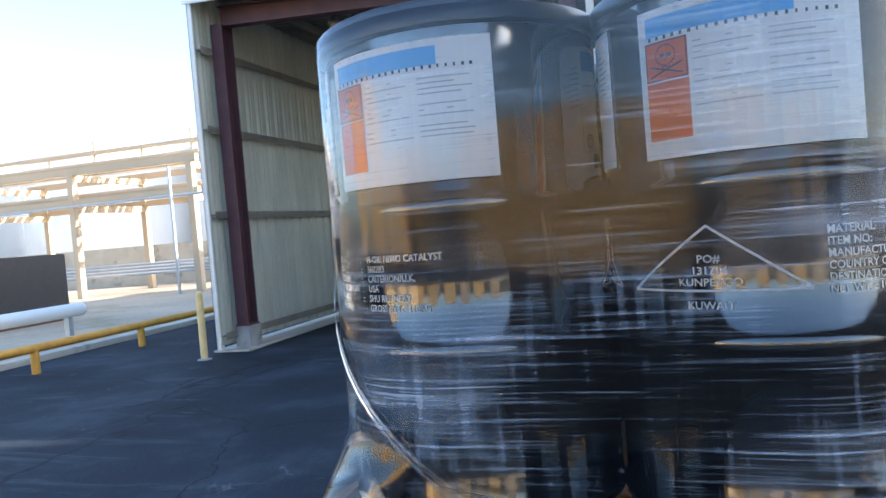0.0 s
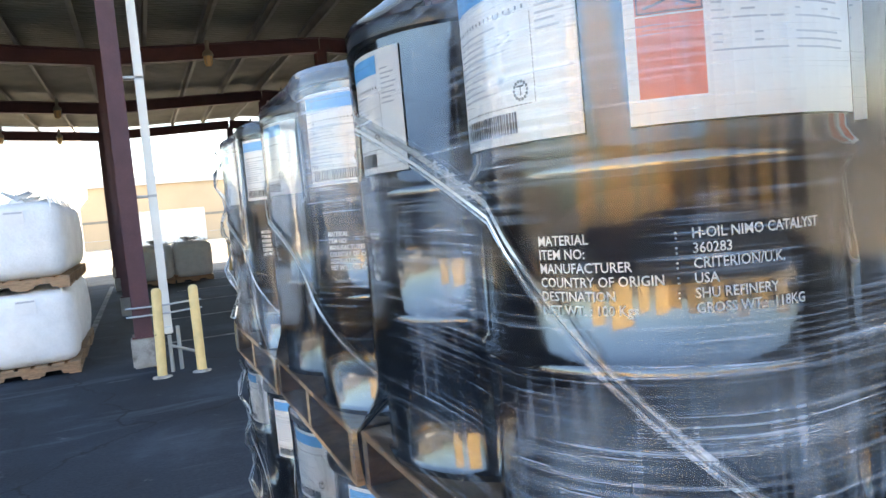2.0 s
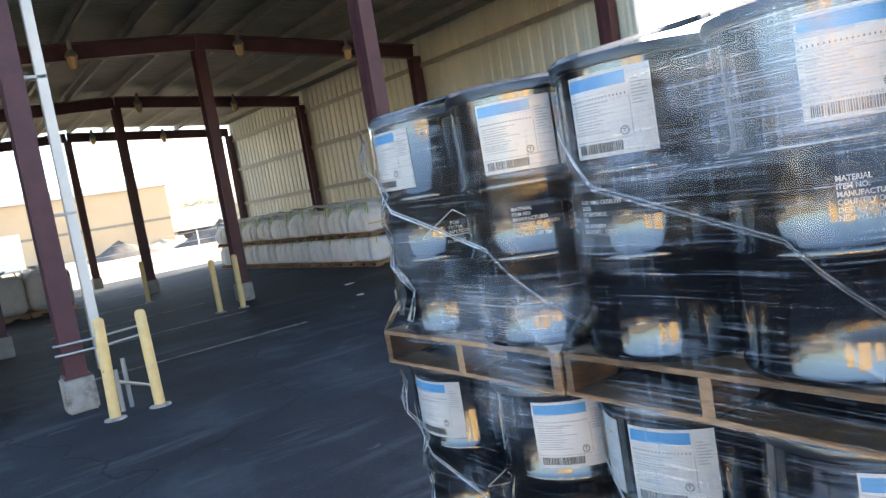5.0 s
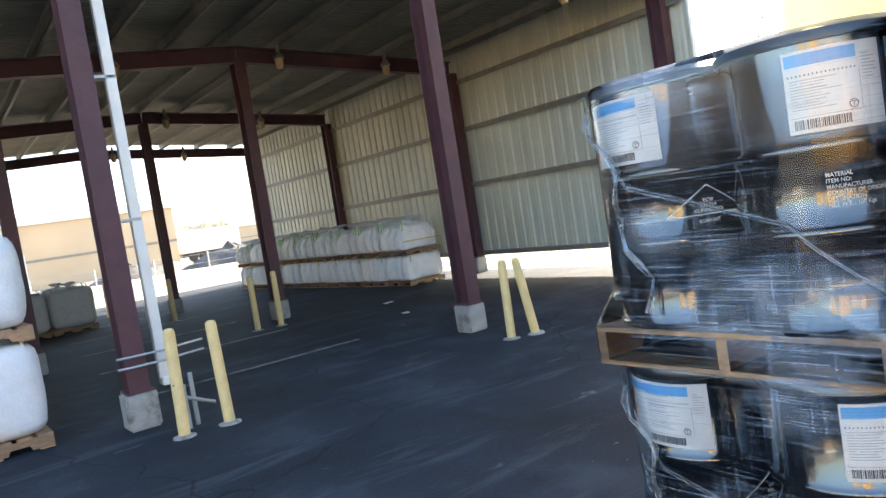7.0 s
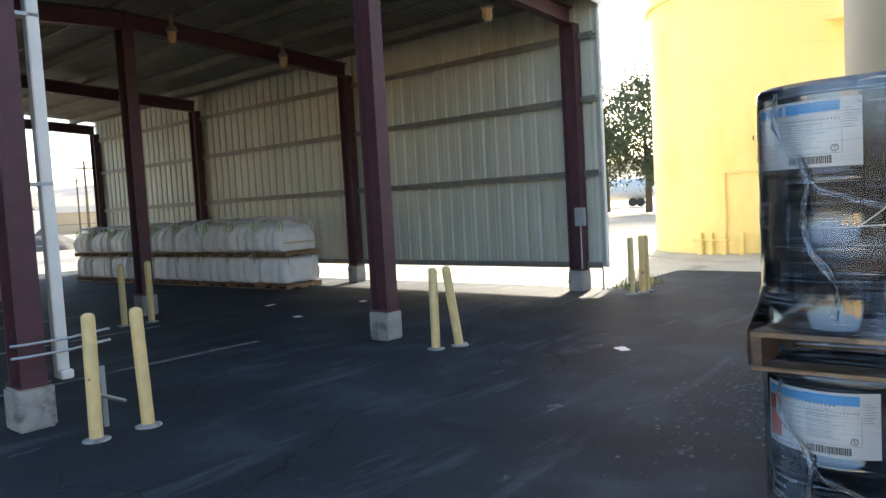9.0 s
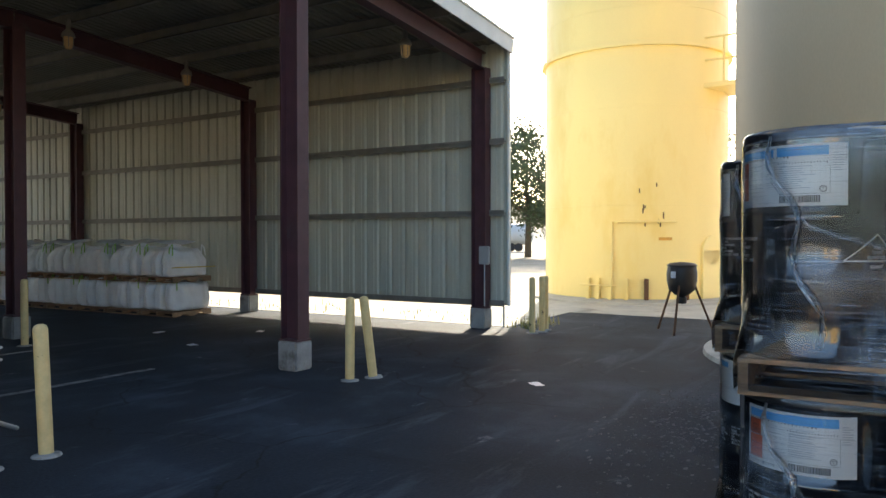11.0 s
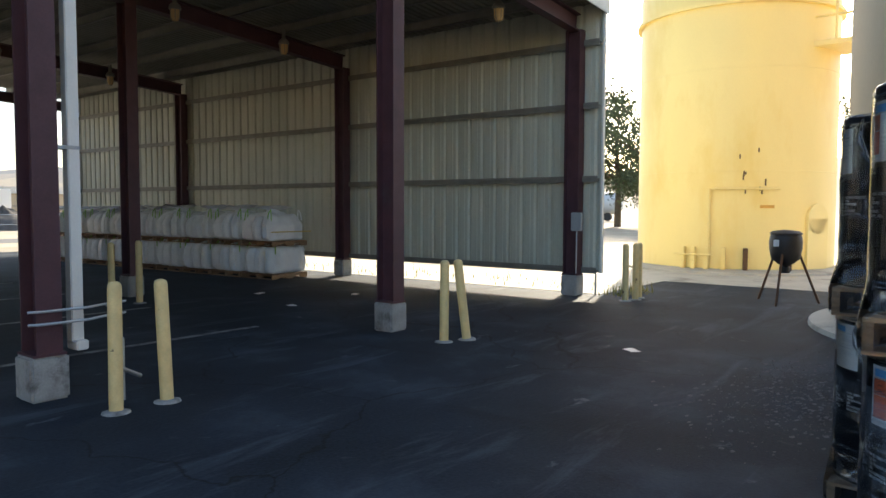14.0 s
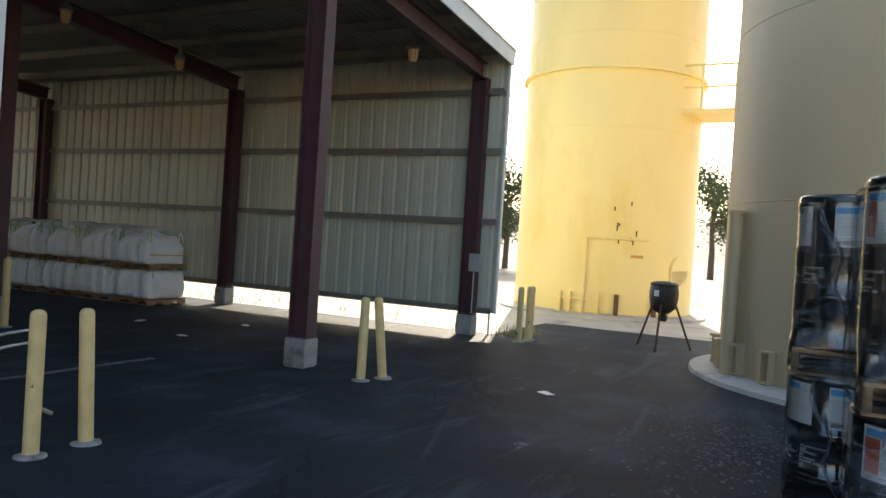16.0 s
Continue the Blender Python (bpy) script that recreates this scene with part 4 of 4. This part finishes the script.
# worn parking lines inside the shed
for k in range(6):
    obj("marking_line", Geo().box(-8.7 + k * 0.2, 1.6 + k * 2.7, 0.002, -5.6 + k * 0.1, 1.7 + k * 2.7, 0.005), M_LINE, label="worn white paint line on asphalt", category="road marking", kind="structure")
obj("marking_line", Geo().box(-9.75, 0.6, 0.002, -9.65, 14.0, 0.005), M_LINE, label="worn white paint line on asphalt", category="road marking", kind="structure")
# litter
for x, y, a in ((-3.4, 4.4, 20), (-4.0, 2.7, 70), (-4.1, -2.9, 50), (-2.4, 3.0, 30)):
    g = Geo()
    v = [(i * 0.05, j * 0.04, 0.006 + 0.012 * rng.random()) for j in range(4) for i in range(5)]
    g.add(v + [(p[0], p[1], p[2] - 0.003) for p in v], [(j * 5 + i, j * 5 + i + 1, j * 5 + i + 6, j * 5 + i + 5) for j in range(3) for i in range(4)] + [(20 + j * 5 + i, 20 + j * 5 + i + 5, 20 + j * 5 + i + 6, 20 + j * 5 + i + 1) for j in range(3) for i in range(4)])
    o = obj("paper_scrap", g, M_LABEL, label="crumpled pale scrap of paper lying on asphalt", category="litter")
    o.matrix_basis = pose(x, y, 0, 0, 0, a)

# ---- spilled powder beside the drums ----
g = Geo()
for k in range(1500):
    cx, cy = -4.9 + rng.gauss(0, 0.8), -4.75 + rng.gauss(0, 0.38)
    r0, a0 = 0.004 + 0.014 * rng.random() ** 3, rng.random() * 6.28
    ring = [(cx + r0 * (0.6 + 0.8 * rng.random()) * 1.8 * math.cos(a0 + q * 0.785), cy + r0 * (0.6 + 0.8 * rng.random()) * math.sin(a0 + q * 0.785), 0.002) for q in range(8)]
    g.add(ring + [(cx, cy, 0.004 + 0.012 * rng.random())], [(q, (q + 1) % 8, 8) for q in range(8)])
obj("spilled_powder", g, M_POWDER, label="pale spilled powder scattered over the asphalt", category="powder", kind="stuff")
# ---- weeds along the wall ----
g = Geo()
for k in range(420):
    t = rng.random()
    x, y = (0.5 + rng.random() * 1.6, -0.2 + rng.random() * 18) if t < 0.7 else (0.3 + rng.random() * 1.2, -0.9 + rng.random() * 0.6)
    h, a = 0.05 + 0.2 * rng.random() ** 2, rng.random() * 6.28
    dx, dy = 0.012 * math.cos(a), 0.012 * math.sin(a)
    lx, ly = 0.08 * (rng.random() - 0.5), 0.08 * (rng.random() - 0.5)
    g.add([(x - dx, y - dy, 0), (x + dx, y + dy, 0), (x + lx, y + ly, h)], [(0, 1, 2)])
obj("weeds", g, M_GRASS, label="dry yellow weeds along the wall foot", category="weeds", kind="stuff")


# ---- trees ----
def tree(x, y, h, spread, leaves, seed, material=M_LEAF, label="tall grey-green tree with a ragged crown"):
    r = random.Random(seed)
    o = thing("tree", pose(x, y, 0), label, "tree", "trees beyond the yard")
    tg, tips = Geo(), []
    tg.tube([(0, 0, -0.1), (0.1, 0, h * 0.25), (0.0, 0.15, h * 0.5), (0.1, 0.1, h * 0.85)], [h * 0.03, h * 0.024, h * 0.016, h * 0.004], 8)
    for k in range(11):
        a, z = r.random() * 6.28, h * (0.22 + 0.6 * r.random())
        ln = spread * (0.4 + 0.6 * r.random())
        p1 = Vector((math.cos(a) * ln * 0.5, math.sin(a) * ln * 0.5, z + ln * 0.25))
        p2 = Vector((math.cos(a) * ln, math.sin(a) * ln, z + ln * 0.55))
        tg.tube([(0, 0, z), p1, p2], [h * 0.010, h * 0.007, h * 0.002], 5)
        tips += [p1, p2, (p1 + p2) / 2]
    tips += [Vector((0, 0, h * 0.9)), Vector((0.2, 0, h * 0.75))]
    part("trunk", tg, M_BARK, o, smooth=True)
    v, f = [], []
    for k in range(leaves):
        t = r.choice(tips)
        p = t + Vector((r.gauss(0, 1), r.gauss(0, 1), r.gauss(0, 0.8))) * spread * 0.2
        s = h * (0.010 + 0.012 * r.random())
        a, b = Vector((r.gauss(0, 1), r.gauss(0, 1), r.gauss(0, 1))).normalized(), Vector((r.gauss(0, 1), r.gauss(0, 1), r.gauss(0, 1))).normalized()
        q = len(v)
        v += [tuple(p - a * s), tuple(p + b * s * 0.5), tuple(p + a * s), tuple(p - b * s * 0.5)]
        f.append((q, q + 1, q + 2, q + 3))
    part("crown", Geo().add(v, f), material, o)


for k, (x, y, h) in enumerate(((42, 16, 9), (46, 20, 11), (40, 22, 8), (52, 14, 10), (50, 26, 12), (58, -6, 11), (55, 2, 10), (47, 31, 9), (60, -12, 9))):
    tree(x, y, h, h * 0.36, 6500, 30 + k)
for k, (x, y, h) in enumerate(((11, 84, 4.5), (15, 88, 5.5), (19, 86, 4.5), (22, 92, 4), (6, 90, 5), (2, 95, 5), (26, 97, 5))):
    tree(x, y, h, h * 0.5, 1500, 60 + k, M_LEAFY, "bushy yellow-green tree beside the far yard")
for k, (x, y) in enumerate(((-42, 52), (-46, 55), (-38, 56))):
    tree(x, y, 5, 2.6, 1500, 80 + k, M_LEAFY, "bushy yellow-green tree beside the white tanks")

# ---- far side of the yard ----
def gable_building(name, x0, y0, x1, y1, h, material, label, doors=()):
    o = thing(name, None, label, "building")
    part("wall", Geo().box(x0, y0, -0.1, x1, y1, h), material, o)
    part("roof", Geo().add([(x0 - .3, y0 - .3, h + 0.004), (x1 + .3, y0 - .3, h + 0.004), (x1 + .3, y1 + .3, h + 0.004), (x0 - .3, y1 + .3, h + 0.004), (x0 - .3, (y0 + y1) / 2, h + 1.2), (x1 + .3, (y0 + y1) / 2, h + 1.2)], [(0, 1, 5, 4), (2, 3, 4, 5), (0, 4, 3), (1, 2, 5), (0, 3, 2, 1)]), M_PURLIN, o)
    for d0, d1, dh in doors:
        part("door", Geo().box(d0, y0 - 0.06, 0, d1, y0 - 0.01, dh), M_TRIM, o)
    part("stripe", Geo().box(x0, y0 - 0.05, h * 0.42, x1, y0 - 0.005, h * 0.46), M_PURLIN, o)
    return o


gable_building("warehouse", -14, 62, 9.5, 76, 5.4, M_TAN, "long tan warehouse beyond the dirt lot", ((-9, -3, 3.0),))
gable_building("white_shed", 24, 120, 34, 128, 4, M_TANKW, "small pale shed near the hills")
gable_building("low_house", 36, 118, 46, 126, 3.5, M_TAN, "small tan house near the hills")
tk = thing("white_trailer", pose(9, 66, 0), "white box trailer parked beside the dirt pile", "trailer")
part("body", Geo().box(2.0, 0, 0.9, 8.0, 2.4, 3.1, b=0.05), M_TANKW, tk)
for x in (3.0, 4.0, 7.4):
    part("wheel", Geo().lathe([(0.45, -0.15), (0.45, 0.15)], 16, Matrix.Translation((x, 0.2, 0.45)) @ Matrix.Rotation(radians(90), 4, "X")), M_DARK, tk)
part("chassis", Geo().box(2.0, 0.3, 0.5, 8.0, 2.1, 0.9), M_DARK, tk)


def heap(x, y, rx, ry, h, seed, material, label):
    v, f, n = [], [], 26
    for k in range(7):
        u = k / 6
        for i in range(n):
            a = 2 * math.pi * i / n
            w = 1 + 0.3 * noise.noise(Vector((math.cos(a) * 2 + seed, math.sin(a) * 2, u * 2)))
            v.append(((1 - u) * rx * w * math.cos(a), (1 - u) * ry * w * math.sin(a), h * u * (0.9 + 0.3 * noise.noise(Vector((a, u * 3, seed)))) - 0.1))
    for k in range(6):
        f += [(k * n + i, k * n + (i + 1) % n, (k + 1) * n + (i + 1) % n, (k + 1) * n + i) for i in range(n)]
    o = obj("dirt_heap", Geo().add(v, f), material, True, label, "dirt heap")
    o.location = (x, y, 0)


heap(8.5, 46, 3.6, 2.5, 1.7, 1, M_PILE, "dark gravel heap on the dirt lot")
heap(1.5, 47, 3.0, 2.0, 1.3, 2, M_PILE, "dark gravel heap on the dirt lot")
heap(4.5, 48, 3.5, 1.5, 0.9, 3, M_DIRT, "low pale dirt heap on the lot")
for x, y, h in ((22, 70, 8), (38, 110, 9), (14, 120, 9)):
    o = thing("utility_pole", pose(x, y, 0), "brown wooden utility pole with a crossarm", "utility pole", "poles beyond the lot")
    part("pole", Geo().tube([(0, 0, -0.1), (0, 0, h)], [0.16, 0.11], 8), M_BARK, o)
    part("crossarm", Geo().box(-1, -0.06, h - 0.8, 1, 0.06, h - 0.65), M_BARK, o)
fence = thing("wire_fence", None, "low wire fence along the far road", "fence")
for k in range(22):
    part("post", Geo().tube([(-30 + k * 3, 34, -0.1), (-30 + k * 3, 34, 1.2)], 0.04, 6), M_GALV, fence)
for z in (0.6, 1.1):
    part("wire", Geo().tube([(-30, 34, z), (33, 34, z)], 0.012, 4), M_GALV, fence)
sil = thing("grey_silo", pose(-14.5, 52, 0), "pale grey bulk silo on legs", "silo")
part("barrel", Geo().lathe([(0.4, 1.8), (2.4, 4.2), (2.4, 9.5), (0.3, 10.5)], 32), M_TANKW, sil, smooth=True)
for a in (45, 135, 225, 315):
    part("leg", Geo().tube([(2.2 * math.cos(radians(a)), 2.2 * math.sin(radians(a)), -0.1), (2.2 * math.cos(radians(a)), 2.2 * math.sin(radians(a)), 4.3)], 0.12, 8), M_GALV, sil)
tc = thing("tank_car", pose(70, 34.5, 0), "white cylindrical tank trailer among the trees", "tank trailer")
part("barrel", Geo().lathe([(0.1, -4.2), (1.0, -4.0), (1.3, -3.4), (1.3, 3.4), (1.0, 4.0), (0.1, 4.2)], 24, Matrix.Translation((0, 0, 2.1)) @ Matrix.Rotation(radians(90), 4, "X")), M_TANKW, tc, smooth=True)
for y in (-2.8, -1.8, 2.6):
    part("wheel", Geo().lathe([(0.5, -0.2), (0.5, 0.2)], 16, Matrix.Translation((-0.9, y, 0.5)) @ Matrix.Rotation(radians(90), 4, "Y")), M_DARK, tc)

# hills as one ridge ring
v, f = [], []
n = 96
for k in range(n + 1):
    a = radians(-80 + 260 * k / n)
    for j in range(7):
        d = 380 + j * 75
        h = (0, 10, 24, 36, 44, 40, 10)[j] * (0.75 + 0.7 * noise.noise(Vector((k * 0.13, j * 0.25, 4.0)))) + 4 * noise.noise(Vector((k * 0.6, j * 0.9, 1)))
        v.append((d * math.cos(a), d * math.sin(a), max(h, 0) - 0.4))
for k in range(n):
    f += [(k * 7 + j, k * 7 + 7 + j, k * 7 + 8 + j, k * 7 + 1 + j) for j in range(6)]
obj("backdrop_hills", Geo().add(v, f), M_HILL, True, label="dry brown rolling hills in the distance", category="hills", kind="structure")

# ---- plant area west of the shed ----
obj("pavement_kerb_west", Geo().box(-17.9, -12, -0.1, -17.6, 20.5, 0.10, b=0.02), M_PALE, label="pale kerb at the edge of the asphalt", category="kerb", kind="structure")
rail = thing("guard_rail", None, "orange-yellow pipe guard rail on short posts", "guard rail")
part("rail_pipe", Geo().tube([(-16.65, -9, 0.37), (-16.65, 12, 0.37)], 0.065, 12), M_ORANGE, rail, smooth=True)
for k in range(9):
    part("rail_post", Geo().tube([(-16.65, -8.23 + k * 2.2, -0.02), (-16.65, -8.23 + k * 2.2, 0.36)], 0.06, 10), M_ORANGE, rail)
pl = thing("insulated_pipe", None, "pale insulated pipe running above the ground", "pipe")
part("pipe", Geo().tube([(-18.9, -9, 0.62), (-18.9, 1.6, 0.62)], 0.13, 12), M_TANKW, pl, smooth=True)
for k in range(5):
    part("support", Geo().box(-18.96, -8 + k * 2.3, -0.05, -18.84, -7.9 + k * 2.3, 0.5), M_GALV, pl)
cb = thing("dark_container", pose(-24.8, 4.2, 0), "dark steel skid box in the plant yard", "container")
part("body", Geo().box(-1.4, -1.6, 0.25, 1.4, 1.6, 1.75, b=0.03), M_DARK, cb)
part("skid", Geo().box(-1.4, -1.6, -0.03, 1.4, 1.6, 0.24), M_RUST, cb)
obj("wall_bund", Geo().box(-60, 20, -0.1, -17, 20.4, 1.9), M_PALE, label="stained concrete bund wall round the tanks", category="wall", kind="structure")
for x, y, r, h in ((-31, 31, 5.2, 8.2), (-42, 29, 5.5, 8.0), (-55, 26, 6, 8)):
    tank("white_storage_tank", x, y, r, h, M_TANKW, "white painted steel storage tank behind the bund wall")
pr = thing("pipe_rack", None, "pale steel pipe rack with stacked pipes", "pipe rack")
for x in (-24.5, -30.0, -35.5):
    for y in (13.0, 17.0):
        part("post", Geo().box(x - 0.13, y - 0.13, -0.05, x + 0.13, y + 0.13, 4.9, b=0.01), M_TAN, pr)
for z in (3.6, 4.8):
    for y in (13.0, 17.0):
        part("beam", Geo().box(-36.5, y - 0.1, z, -24.2, y + 0.1, z + 0.25), M_TAN, pr)
    for x in (-24.5, -30.0, -35.5):
        part("cross_beam", Geo().box(x - 0.1, 13, z - 0.25, x + 0.1, 17, z - 0.004), M_TAN, pr)
    for k in range(6):
        part("pipe", Geo().tube([(-60, 13.4 + k * 0.6, z + 0.38), (-24.3, 13.4 + k * 0.6, z + 0.38)], 0.11, 8), M_TANKW if k % 2 else M_TAN, pr)
for k in range(4):
    part("low_pipe", Geo().tube([(-36, 12 + k * 0.3, 0.75 + 0.12 * k), (-15.6, 17 + k * 0.3, 0.75 + 0.12 * k)], 0.06, 8), M_GALV, pr)
part("long_pipe", Geo().tube([(-38, 12.5, 3.5), (-15.5, 12.5, 3.6)], 0.05, 8), M_GALV, pr)
part("riser", Geo().tube([(-25.0, 12.4, -0.05), (-25.0, 12.4, 4.6)], 0.06, 8), M_GALV, pr)
for k in range(4):
    x = -33 + k * 2.4
    part("valve_riser", Geo().tube([(x, 15, 5.2), (x, 15, 6.0 + 0.4 * (k % 2))], 0.07, 8), M_TAN, pr)
part("top_pipe", Geo().tube([(-36, 15, 5.9), (-25, 15, 5.9)], 0.1, 8), M_TAN, pr)
bx = thing("junction_boxes", pose(-26.5, 18.5, 0), "grey electrical junction boxes on a frame", "electrical box")
for k in range(2):
    part("case", Geo().box(k * 1.1, 0, 1.3, k * 1.1 + 0.9, 0.35, 2.5, b=0.02), M_GALV, bx)
for x in (0.1, 1.9):
    part("leg", Geo().tube([(x, 0.2, -0.05), (x, 0.2, 1.35)], 0.05, 6), M_GALV, bx)
hr = thing("pipe_barrier", None, "grey galvanised pipe barrier beside the wall", "barrier")
for y in (3.5, 5.5, 7.5, 9.5):
    part("post", Geo().tube([(-17.0, y, -0.02), (-17.0, y, 1.9)], 0.04, 8), M_GALV, hr)
for z in (0.9, 1.9):
    part("bar", Geo().tube([(-17.0, 3.5, z), (-17.0, 9.5, z)], 0.04, 8), M_GALV, hr)

# ---- unseen plain walls, added to close the yard and colour the drum reflections ----
# unseen asphalt, added so the drums mirror dark ground instead of bright dirt
tagged(obj("pavement_south", Geo().box(-33.5, -46, -0.2, -17.61, -12.01, 0.0), M_ASPHALT), "unseen dark asphalt added to darken the drum reflections", "pavement", kind="structure")
for y0, y1, h in ((-46, -37, 7.5), (-34, -29, 6), (-26, -19, 8), (-17, -13.5, 6.5)):
    obj("wall_yard_west", Geo().box(-34, y0, -0.1, -33.6, y1, h), M_GOLD, label="unseen gold wall added for warm streaks in drum reflections", category="wall", kind="structure")
# gold, tan and dark pieces, added to streak what the drums reflect
x = -34.0
for k, (w, h, m) in enumerate(((6, 6.5, M_GOLD), (2.5, 4, M_PILE), (5, 7.5, M_GOLD), (3, 5, M_TAN), (2, 3.5, M_PILE), (6, 7, M_GOLD), (3, 4.5, M_PILE), (4.5, 7.5, M_TAN), (2.5, 4, M_PILE), (6, 6, M_GOLD), (3.5, 4.5, M_PILE), (7, 7, M_TAN), (13, 5, M_PILE))):
    obj("wall_yard_south", Geo().box(x, -46.4, -0.1, x + w - 0.02, -46 - 0.1 * (k % 2), h), m, label="unseen plain wall piece added for streaks in drum reflections", category="wall", kind="structure")
    x += w
